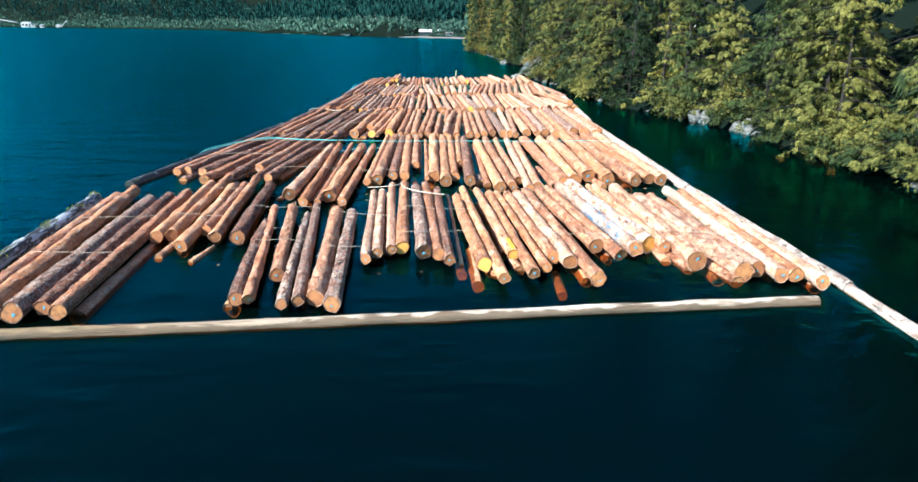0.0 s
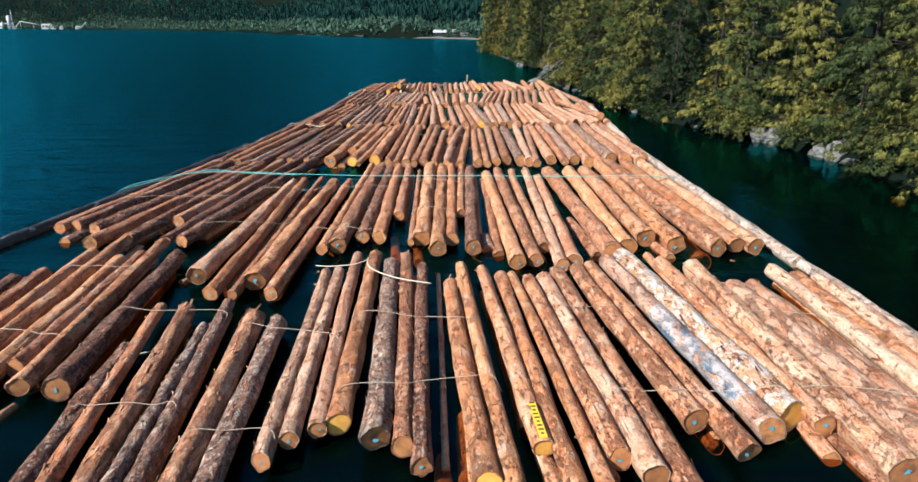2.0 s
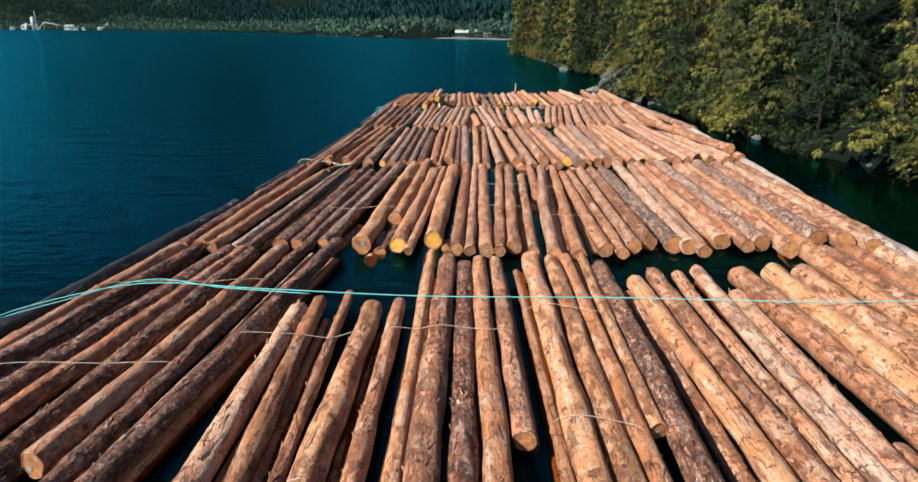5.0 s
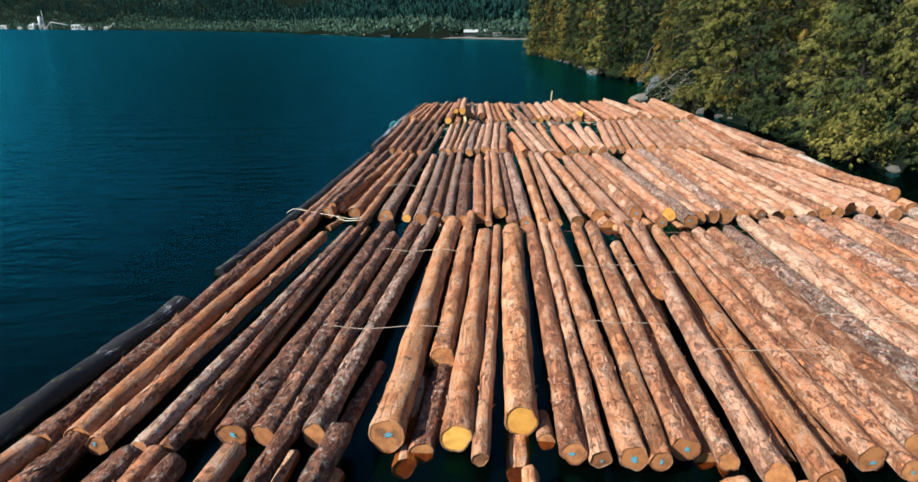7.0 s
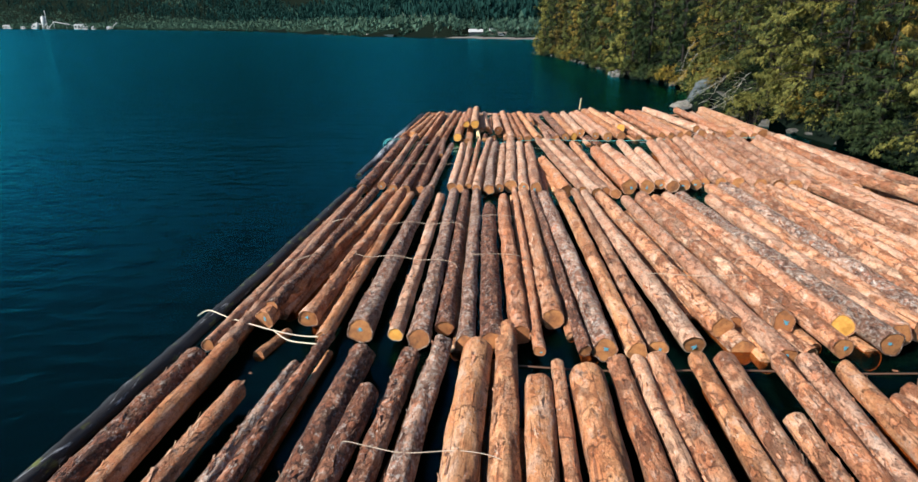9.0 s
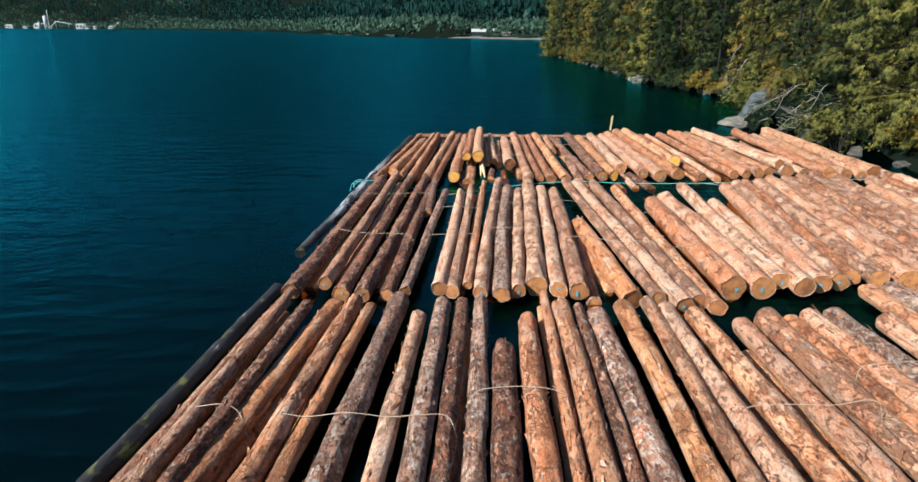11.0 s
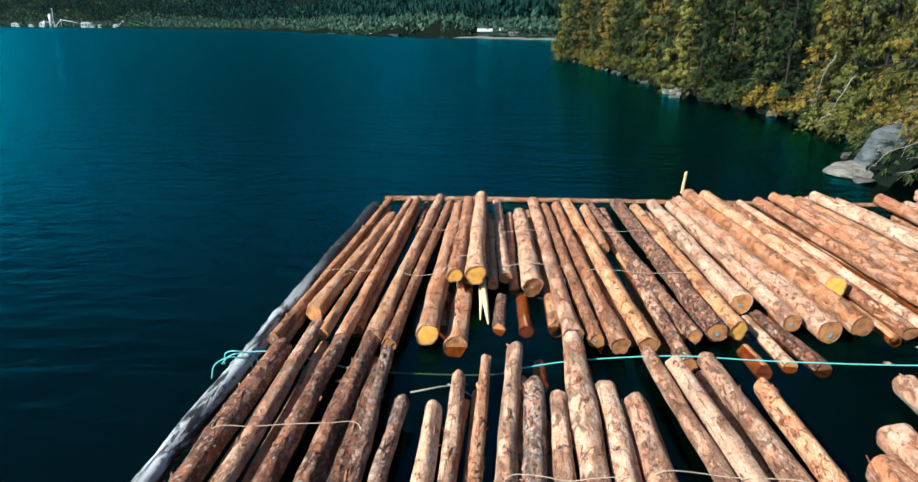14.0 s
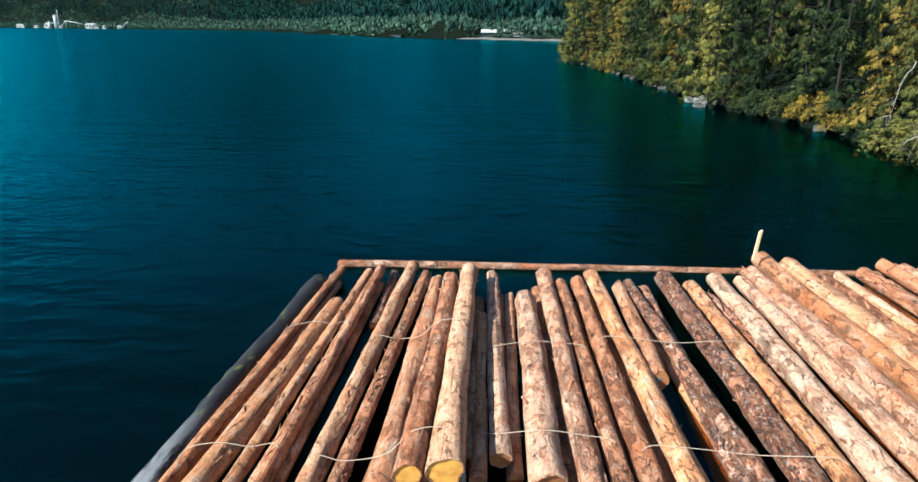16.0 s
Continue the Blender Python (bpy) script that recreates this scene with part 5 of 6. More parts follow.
def yellow_tag(x, y, z, turn):
    """A printed tag stapled along a log's back, folded down over its end."""
    tag = new("timber_tag")
    tagged(tag, "yellow printed tag stapled along a log's end", "tag")
    bm = bmesh.new()
    block(bm, -0.06, 0.06, 0, 0.9, 0, 0.006)
    block(bm, -0.06, 0.06, -0.006, 0, -0.25, 0.006)
    part("strip", bm, PAINT_YELLOW, tag)
    for i in range(9):
        bm = bmesh.new()
        w = 0.04 if i % 3 else 0.025
        block(bm, -w, w, 0.06 + 0.1 * i, 0.10 + 0.1 * i, 0.008, 0.010)
        part("printed_bar", bm, TAG_PRINT, tag)
    tag.matrix_world = pose(x, y, z, 0, 0, turn)


yellow_tag(2.04, 17.78, 0.445, 5.5)


def stake(x, y, z):
    bm = bmesh.new()
    verts = block(bm, -0.038, 0.038, -0.03, 0.03, -0.32, 0.40)
    for v in verts:
        if v.co.z > 0:
            v.co.x += 0.07
            v.co.z += 0.05 * (v.co.x > 0.1)
    bmesh.ops.bevel(bm, geom=bm.edges[:], offset=0.008, segments=1, affect="EDGES")
    ob = part("stake", bm, TORN)
    ob.matrix_world = pose(x, y, z, 0, 0, 8)
    tagged(ob, "pale sawn stake standing on a log's end", "stake")


stake(1.44, 82.0, 0.74)


def splinter(points, r):
    tagged(tube_part("splinter", points, [r, r * 0.9, r * 0.25], TORN, None, "", 5), "long pale splinter torn from a log", "splinter", "splinters")


splinter([(-5.10, 74.05, 0.30), (-5.02, 73.2, 0.12), (-4.95, 72.4, 0.03)], 0.075)
splinter([(-5.16, 74.05, 0.26), (-5.12, 73.4, 0.10), (-5.12, 72.6, 0.02)], 0.05)


def build_debris():
    """Twigs and bark scraps adrift in the gaps."""
    for x, y, a, l in ((-6.2, 69.8, 20, 1.0), (-5.6, 70.1, -40, 0.8), (-5.9, 68.8, 75, 0.5), (-3.9, 26.2, 30, 0.6), (-9.7, 49.0, 60, 0.5), (-5.5, 21.0, 15, 0.6), (-9.0, 17.5, 50, 0.4), (3.2, 72.0, -35, 0.7), (-1.2, 74.8, 80, 0.5), (-0.7, 76.0, 55, 0.4)):
        c, s = math.cos(radians(a)) * l, math.sin(radians(a)) * l
        tagged(tube_part("twig", [(x, y, 0.01), (x + c * 0.5, y + s * 0.5, 0.03), (x + c, y + s, 0.0)], [0.016, 0.013, 0.006], DEAD, None, "", 5), "thin grey twig adrift between the logs", "twig", "twigs adrift")
    for _ in range(50):
        x, y = rng.uniform(-9, 9), rng.choice((rng.uniform(69.5, 71.5), rng.uniform(73, 79), rng.uniform(24.3, 26.5), rng.uniform(17, 20), rng.uniform(48, 49.6)))
        bm = bmesh.new()
        block(bm, -0.03, 0.03, -0.05, 0.05, -0.004, 0.008)
        for v in bm.verts:
            v.co.x += 0.25 * v.co.y * rng.uniform(-1, 1)
        ob = part("bark_chip", bm, LOG_LOOKS["patchy"])
        ob.matrix_world = pose(x, y, 0.0, 0, 0, rng.uniform(0, 180)) @ Matrix.Scale(rng.uniform(0.5, 1.3), 4)
        tagged(ob, "small brown bark chip adrift between logs", "bark chip", "bark chips adrift")


build_debris()


# ---- trees of the near bank ----
def spray_template():
    """A hanging spray along +x: narrow leaflets that fan out from a stem and droop to their tips."""
    verts, tris = [], []
    for x, turn, l, w in ((0.0, 8, 0.95, 0.060), (0.02, -34, 0.72, 0.070), (0.06, 44, 0.66, 0.070), (0.26, -22, 0.66, 0.062), (0.34, 30, 0.54, 0.060), (0.10, -66, 0.42, 0.066), (0.16, 70, 0.38, 0.066)):
        c, d = math.cos(radians(turn)), math.sin(radians(turn))
        k = len(verts)
        tip = x + l * c
        verts += [(x - w * d, w * c, -0.20 * x), (x + w * d, -w * c, -0.20 * x), (tip, l * d, -0.05 - 0.34 * tip * tip - 0.16 * abs(l * d))]
        tris.append((k, k + 1, k + 2))
    return np.array(verts), np.array(tris)


SPRAY_V, SPRAY_T = spray_template()


def scattered(name, template, spots, material):
    """One mesh of many copies of a template; spots: rows of (place, 3 x 3 matrix)."""
    tv, tt = template
    n, v = len(spots), len(tv)
    verts = np.empty((n * v, 3))
    tris = np.empty((n * len(tt), 3), int)
    for i, (p, m) in enumerate(spots):
        verts[i * v:(i + 1) * v] = tv @ m.T + p
        tris[i * len(tt):(i + 1) * len(tt)] = tt + i * v
    me = bpy.data.meshes.new(name)
    me.vertices.add(len(verts))
    me.vertices.foreach_set("co", verts.ravel())
    me.loops.add(tris.size)
    me.loops.foreach_set("vertex_index", tris.ravel().astype(np.int32))
    me.polygons.add(len(tris))
    me.polygons.foreach_set("loop_start", np.arange(0, tris.size, 3, dtype=np.int32))
    me.update(calc_edges=True)
    me.validate()
    me.materials.append(material)
    return me


def turned(way, roll, size):
    """A matrix that turns +x along way, rolled about it."""
    w = np.array(way) / np.linalg.norm(way)
    s = np.cross((0, 0, 1.0), w)
    s = s / (np.linalg.norm(s) + 1e-9)
    u = np.cross(w, s)
    c, d = math.cos(roll), math.sin(roll)
    return np.stack([w, c * s + d * u, c * u - d * s], 1) * size


def conifer(seed, height, spread, droop, leaf, size, words, dense=1.0):
    """A conifer at the origin: trunk, limbs and a crown of small sprays."""
    r = random.Random(seed)
    tree = new("conifer_tree")
    tagged(tree, words, "tree", "trees of the lake bank")
    lean = (r.uniform(-0.5, 0.2), r.uniform(-0.4, 0.4))
    stem = [(lean[0] * (f ** 2), lean[1] * (f ** 2), -0.6 + (height + 0.6) * f) for f in (0, 0.2, 0.4, 0.6, 0.8, 1.0)]
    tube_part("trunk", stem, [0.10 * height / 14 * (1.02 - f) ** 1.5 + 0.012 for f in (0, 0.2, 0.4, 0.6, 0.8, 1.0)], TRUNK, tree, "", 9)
    limb_v, limb_f, spots = [], [], []
    z = 0.4
    while z < height - 0.3:
        f = z / height
        reach = spread * (1 - f) ** 0.55 * (0.75 + 0.25 * min(1, f * 6))
        for _ in range(3 if f < 0.75 else 2):
            a = r.uniform(0, 6.283)
            l = reach * r.uniform(0.5, 1.15)
            if l < 0.25 or (z < height - 2 and noise.noise((math.cos(a) * 1.4 + seed * 3.1, math.sin(a) * 1.4, z * 0.55)) > 0.26):
                continue
            base = np.array((lean[0] * f * f, lean[1] * f * f, z + r.uniform(-0.25, 0.25)))
            out = np.array((math.cos(a), math.sin(a), 0.0))
            side = np.array((-math.sin(a), math.cos(a), 0.0))
            rise = r.uniform(0.1, 0.34)
            pts = [base + out * l * s + np.array((0, 0, l * (rise * s - droop * s * s))) for s in (0, 0.35, 0.7, 1.0)]
            k = len(limb_v)
            v, fc = tube([tuple(p) for p in pts], [0.045, 0.03, 0.018, 0.006], 3, False)
            limb_v += v
            limb_f += [tuple(i + k for i in q) for q in fc]
            for j in range(max(2, int(l * 2.9 * dense))):
                s = 0.02 + 0.98 * r.random()
                i = min(2, int(s * 3))
                g = s * 3 - i
                w = r.uniform(-1, 1)
                heart = pts[i] * (1 - g) + pts[i + 1] * g + side * w * 0.40 * l * (1.25 - s)
                heart[2] -= 0.16 * l * w * w + 0.10 * l * s * s
                wide = r.uniform(0.15, 0.29) * (0.6 + 0.25 * min(l, 2.4))
                for _ in range(14):
                    yaw = a + w * 0.8 + r.gauss(0, 0.55)
                    pitch = r.uniform(-1.15, 0.05) - droop * 0.5 * s
                    way = np.array((math.cos(yaw) * math.cos(pitch), math.sin(yaw) * math.cos(pitch), math.sin(pitch)))
                    p = heart + way * wide * r.uniform(-0.3, 0.9) + np.array([r.gauss(0, 0.30 * wide) for _ in range(3)]) * (1, 1, 0.42)
                    spots.append((p, turned(way, r.uniform(-0.6, 0.6), size * r.uniform(0.8, 1.55))))
        for _ in range(9 if f < 0.9 else 0):
            a, out = r.uniform(0, 6.283), r.uniform(0.15, 0.6)
            way = (math.cos(a), math.sin(a), r.uniform(-0.8, 0.2))
            p = np.array((lean[0] * f * f + out * way[0], lean[1] * f * f + out * way[1], z + r.uniform(-0.3, 0.3)))
            spots.append((p, turned(way, r.uniform(-0.8, 0.8), size * r.uniform(1.0, 1.6))))
        z += 0.50 * r.uniform(0.7, 1.3) / dense ** 0.5
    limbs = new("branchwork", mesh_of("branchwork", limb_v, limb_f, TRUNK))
    limbs.parent = tree
    limbs["kind"] = "stuff"
    crown = new("crown", scattered("crown", (SPRAY_V, SPRAY_T), spots, leaf))
    crown.parent = tree
    crown["kind"] = "stuff"
    return tree


def shrub(seed, height, leaf, words):
    """A many-stemmed bush at the origin, leaning out and drooping."""
    r = random.Random(seed)
    bush = new("shrub")
    tagged(bush, words, "shrub", "shrubs of the lake bank")
    sv, sf, spots = [], [], []
    for _ in range(22):
        a, out = r.uniform(0, 6.283), r.uniform(0.3, 1.1) * height * 0.9
        top = np.array((math.cos(a) * out, math.sin(a) * out, height * r.uniform(0.1, 1.0)))
        pts = [np.array((0, 0, -0.3)), top * 0.5 + np.array((0, 0, 0.35 * height)), top]
        k = len(sv)
        v, fc = tube([tuple(p) for p in pts], [0.03, 0.018, 0.006], 3, False)
        sv += v
        sf += [tuple(i + k for i in q) for q in fc]
        for _ in range(28):
            s = r.uniform(0.1, 1.05)
            p = pts[1] * (1 - s) + pts[2] * s + np.array([r.gauss(0, 0.10 * height) for _ in range(3)])
            way = [math.cos(a) + r.gauss(0, 0.7), math.sin(a) + r.gauss(0, 0.7), r.uniform(-0.9, 0.3)]
            spots.append((p, turned(way, r.uniform(-1, 1), r.uniform(0.18, 0.36))))
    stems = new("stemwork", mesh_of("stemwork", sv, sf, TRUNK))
    stems.parent = bush
    stems["kind"] = "stuff"
    leaves = new("foliage", scattered("foliage", (SPRAY_V, SPRAY_T), spots, leaf))
    leaves.parent = bush
    leaves["kind"] = "stuff"
    return bush


def plant_bank():
    r = random.Random(21)
    cedar_words = "cedar with drooping yellow-green sprays on the rocky bank"
    hemlock_words = "dark green hemlock crowding the rocky bank"
    rusty_words = "cedar with browning orange-green sprays on the rocky bank"
    near = [
        conifer(3, 14, 3.0, 0.30, HEMLOCK, 0.195, hemlock_words, 1.25),
        conifer(4, 13, 3.2, 0.40, HEMLOCK, 0.20, hemlock_words, 1.25),
        conifer(1, 14, 3.3, 0.46, CEDAR, 0.21, cedar_words, 1.25),
        conifer(2, 13, 3.4, 0.50, CEDAR, 0.21, cedar_words, 1.25),
        conifer(5, 12, 3.2, 0.55, RUSTY, 0.215, rusty_words, 1.2),
    ]
    far = [
        conifer(7, 17, 2.7, 0.40, HEMLOCK, 0.42, hemlock_words, 0.50),
        conifer(9, 16, 2.5, 0.44, HEMLOCK, 0.42, hemlock_words, 0.50),
        conifer(6, 15, 2.6, 0.50, CEDAR, 0.42, cedar_words, 0.56),
        conifer(8, 14, 2.6, 0.55, RUSTY, 0.42, rusty_words, 0.56),
    ]
    bushes = [
        shrub(11, 1.7, AUTUMN, "yellowing leafy shrub hanging over the water"),
        shrub(12, 2.1, CEDAR, "green leafy shrub at the water's edge"),
        shrub(13, 1.5, HEMLOCK, "dark green shrub at the water's edge"),
        shrub(14, 1.8, CEDAR, "yellow-green shrub hanging over the water"),
    ]
    used = set()
    # two wide cedars that lean out over the water at the nearest stretch
    leaning = ((2, 20.3, 28.2, 1.1), (3, 20.9, 23.6, 1.15), (2, 19.9, 33.0, 0.9))

    def put(thing, x, y, size, tall=1.0):
        z = float(land_height(np.array(x), np.array(y)))
        m = pose(x, y, z - 0.15, 0, 0, r.uniform(0, 360)) @ Matrix.Diagonal((size, size, size * tall * r.uniform(0.92, 1.1), 1))
        if thing.name in used:
            made = copy_thing(thing, Matrix())
        else:
            used.add(thing.name)
            made = thing
        made.matrix_world = m

    for row, (off, step) in enumerate(((0.9, 3.3), (3.9, 4.0), (8.5, 13.0))):
        y = 15.0 + row * 1.3
        while y < 197:
            if row == 0 and 21.0 < y < 35.0:
                y = 35.0
            x = float(np.interp(y, SHORE_Y, SHORE_X)) + off * r.uniform(0.75, 1.35) + (2.0 if 82 < y < 99 else 0.0)
            kinds = near if 14 < y < 104 and row < 1 else far
            if row == 0:
                weights = (0.3, 0.3, 4, 4, 1.2) if y < 39 else (6, 6, 1, 1, 0.2) if y < 57 else (1.6, 1.6, 3, 3, 0.7) if y < 76 else (1.5, 1.5, 3, 3, 1.3)
            else:
                weights = (2, 2, 3, 0.6) if y < 39 else (5, 5, 1, 0.3) if y < 57 else (2, 2, 2.5, 1)
            # Back rows stretched beyond view, so that their reflections darken the water.
            put(r.choices(kinds, weights[:len(kinds)] if len(kinds) == len(weights) else (2.6, 2.6, 2, 1.0))[0], x, y, r.uniform(0.75, 1.15) * (1.0 if y < 120 else 1.1), 1.0 if row == 0 else 1.55)
            y += step * r.uniform(0.75, 1.35) * (1 if y < 130 else 1.15)
    for kind, x, y, size in leaning:
        put(near[kind], x, y, size)
    y = 16.0
    while y < 196:
        x = float(np.interp(y, SHORE_Y, SHORE_X)) + r.uniform(-0.3, 0.8)
        put(r.choices(bushes, (0.1, 0.8, 4, 0.8) if y < 74 else (1.2, 2, 2, 2))[0], x + (2.6 if 83.5 < y < 91.5 else 0.0), y, r.uniform(0.45, 1.05))
        y += r.uniform(1.3, 2.8)
    # bushes that trail in the water at the nearest stretch of the bank
    y = 22.0
    while y < 50:
        x = float(np.interp(y, SHORE_Y, SHORE_X)) + r.uniform(-0.2, 1.6)
        put(r.choices(bushes, (0, 2, 2.5, 2.5))[0], x, y, r.uniform(0.5, 1.0))
        y += r.uniform(0.7, 1.5)
    for x, y, size, kind in ((13.5, 61.0, 1.15, 3), (13.9, 62.4, 1.0, 3), (13.8, 59.6, 0.8, 1), (20.1, 31.4, 0.8, 3), (19.9, 32.8, 0.75, 3), (19.8, 34.2, 0.7, 3), (20.2, 30.2, 0.9, 3), (20.4, 28.9, 0.8, 2)):
        put(bushes[kind], x, y, size)
    # the bank goes on behind the camera's start
    for off in (1.5, 6.0):
        y = 12.0
        while y > -45:
            put(r.choice(far), float(np.interp(y, SHORE_Y, SHORE_X)) + off * r.uniform(0.8, 1.3), y, r.uniform(0.8, 1.1))
            y -= r.uniform(4.0, 6.5)


plant_bank()


# ---- low growth between the trees ----
def build_undergrowth():
    r = random.Random(31)
    spots = []
    while len(spots) < 14000:
        y = 18 + 105 * r.random() ** 1.3
        off = r.uniform(0.1, 9.0)
        x = float(np.interp(y, SHORE_Y, SHORE_X)) + off
        if noise.noise((x * 0.5, y * 0.5, 3)) < -0.25:
            continue
        z = float(land_height(np.array(x), np.array(y))) + r.uniform(-0.1, 0.5)
        a = r.gauss(3.14, 1.0)
        way = (math.cos(a), math.sin(a), r.uniform(-0.5, 0.6))
        spots.append((np.array((x, y, z)), turned(way, r.uniform(-0.7, 0.7), r.uniform(0.25, 0.55))))
    tagged(new("undergrowth", scattered("undergrowth", (SPRAY_V, SPRAY_T), spots, HEMLOCK)), "dark green undergrowth covering the steep bank", "undergrowth", kind="stuff")


build_undergrowth()


# ---- rocks at the water's edge ----
def rock(x, y, sx, sy, sz, seed, z=None, stone=ROCK):
    """An angular block broken along flat faces, its edges worn."""
    r = random.Random(int(seed * 100))
    bm = bmesh.new()
    for _ in range(17):
        a, h = r.uniform(0, 6.283), r.uniform(-1, 1)
        w = (1 - abs(h) ** 3) ** 0.5 * r.uniform(0.8, 1.1)
        bm.verts.new((w * math.cos(a) * sx, w * math.sin(a) * sy, h * sz))
    made = bmesh.ops.convex_hull(bm, input=bm.verts[:])
    bmesh.ops.delete(bm, geom=[v for v in bm.verts if not v.link_faces], context="VERTS")
    bmesh.ops.bevel(bm, geom=bm.edges[:], offset=0.05 * min(sx, sy, sz), segments=1, affect="EDGES")
    bmesh.ops.triangulate(bm, faces=bm.faces[:])
    bmesh.ops.subdivide_edges(bm, edges=bm.edges[:], cuts=1, use_grid_fill=True)
    for v in bm.verts:
        v.co += v.co.normalized() * min(sx, sy, sz) * (0.10 * noise.noise(v.co * 2.5 + Vector((seed, 0, 0))) + 0.05 * noise.noise(v.co * 8))
    ob = part("rock", bm, stone)
    ob.matrix_world = pose(x, y, sz * 0.25 if z is None else z, 0, 0, seed * 67)
    tagged(ob, "grey weathered rock at the water's edge", "rock", "rocks along the lake bank")


def build_rocks():
    r = random.Random(9)
    y = 20.0
    while y < 195:
        x = float(np.interp(y, SHORE_Y, SHORE_X))
        s = r.uniform(0.22, 0.6) * r.uniform(0.7, 1.1)
        rock(x + r.uniform(-0.1, 0.6), y, s * r.uniform(0.8, 1.4), s * r.uniform(0.9, 1.6), s * r.uniform(0.5, 0.9), r.uniform(0, 50))
        y += r.uniform(0.9, 3.4)
    rock(12.8, 85.8, 2.0, 2.0, 1.7, 4.4, 0.4)
    rock(18.3, 45.2, 0.7, 0.8, 1.0, 6.2, 0.35, PALE_ROCK)
    rock(17.7, 46.0, 0.5, 0.6, 0.7, 7.4, 0.25, PALE_ROCK)
    rock(18.9, 44.4, 0.6, 0.6, 0.8, 2.3, 0.25, PALE_ROCK)
    rock(19.2, 40.6, 0.6, 0.7, 0.9, 9.2, 0.25, PALE_ROCK)
    rock(18.9, 41.5, 0.5, 0.4, 0.6, 1.9, 0.15, PALE_ROCK)
    for dx, dy, size, seed in ((0, 0, 0.75, 1.7), (0.5, 1.3, 0.6, 2.9), (-0.2, 2.4, 0.45, 3.8), (0.9, -1.2, 0.5, 5.1), (-0.5, -0.9, 0.35, 6.6), (0.8, 2.6, 0.7, 7.2)):
        rock(10.9 + dx, 118.6 + dy, size * 1.1, size * 1.4, size * 0.9, seed, size * 0.25, PALE_ROCK)


build_rocks()


def lofted(name, cx, cy, levels, stone, parent, label, seed):
    """A rough stone mass: rings of uneven outline, one for each (height, half width, half depth, shift in x)."""
    sides, verts = 56, []
    for i, (h, rx, ry, shift) in enumerate(levels):
        for k in range(sides):
            a = 2 * math.pi * k / sides
            c, d = math.cos(a), math.sin(a)
            f = 1 + 0.16 * noise.noise((c * 1.5 + seed, d * 1.5, h * 0.5)) + 0.07 * noise.noise((c * 5, d * 5, h * 4 + seed)) + 0.04 * noise.noise((c * 14, d * 14, h * 11))
            verts.append((cx + shift + rx * f * math.copysign(abs(c) ** 0.8, c), cy + ry * f * math.copysign(abs(d) ** 0.8, d), h + 0.05 * noise.noise((c * 4, d * 4, h * 3))))
    faces = [(i * sides + k, i * sides + (k + 1) % sides, (i + 1) * sides + (k + 1) % sides, (i + 1) * sides + k) for i in range(len(levels) - 1) for k in range(sides)]
    faces.append(tuple(range((len(levels) - 1) * sides, len(levels) * sides)))
    ob = new(name, mesh_of(name, verts, faces, stone, False))
    ob.parent = parent
    if label:
        ob["label"] = label


def rising(low, high, n):
    """Levels evenly between two rows."""
    return [tuple(p + (q - p) * i / (n - 1) for p, q in zip(low, high)) for i in range(n)]


bluff = new("rock_bluff")
tagged(bluff, "grey rock bluff with a pale shelf at the waterline", "rock")
lofted("shelf", 10.9, 87.4, rising((-0.6, 0.9, 0.6, 0.5), (-0.03, 1.90, 1.25, 0.05), 4) + rising((0.05, 1.95, 1.30, 0), (0.22, 1.85, 1.25, 0.1), 5) + rising((0.30, 1.72, 1.15, 0.15), (0.50, 1.25, 0.8, 0.4), 5), SHELF_ROCK, bluff, "pale crusted shelf at the waterline", 2.0)
lofted("face", 11.45, 87.5, rising((0.30, 1.50, 1.05, 0), (1.75, 1.05, 0.9, 0.25), 16) + rising((1.85, 0.95, 0.8, 0.3), (2.15, 0.4, 0.4, 0.5), 4), BLUFF_ROCK, bluff, "weathered rock face, blue-grey shadow put into its colour", 5.0)
crest = shrub(15, 1.3, RUSTY, "russet shrub growing on top of the rock bluff")
crest.matrix_world = pose(12.2, 86.9, 1.5, 0, 0, 40)
for x, y, z, size in ((12.0, 86.4, 1.0, 0.8), (12.6, 86.0, 0.5, 0.8), (12.0, 88.0, 1.8, 0.75), (13.4, 85.0, 0.5, 1.0), (12.7, 87.2, 2.2, 0.9), (12.9, 85.2, 0.2, 0.7)):
    copy_thing(crest, Matrix()).matrix_world = pose(x, y, z, 0, 0, 90 * x) @ Matrix.Scale(size, 4)


# ---- the far shore ----
def crown_template(conical, seed):
    """A far crown: ragged tufts of leaves in a cone or a dome."""
    r = random.Random(seed)
    verts, tris = [], []
    while len(tris) < 26:
        z, a = r.uniform(0.02, 1.0), r.uniform(0, 6.283)
        wide = 0.52 * (1 - z) ** 0.8 + 0.03 if conical else 0.55 * math.sqrt(max(0.03, 1 - (2 * z - 0.85) ** 2 / 1.35))
        c = Vector((wide * math.cos(a), wide * math.sin(a), z)) * r.uniform(0.75, 1.05)
        size = r.uniform(0.16, 0.30)
        k = len(verts)
        for _ in range(3):
            verts.append(tuple(c + Vector((r.uniform(-1, 1), r.uniform(-1, 1), r.uniform(-0.8, 0.8))) * size))
        tris.append((k, k + 1, k + 2))
    return np.array(verts), np.array(tris)


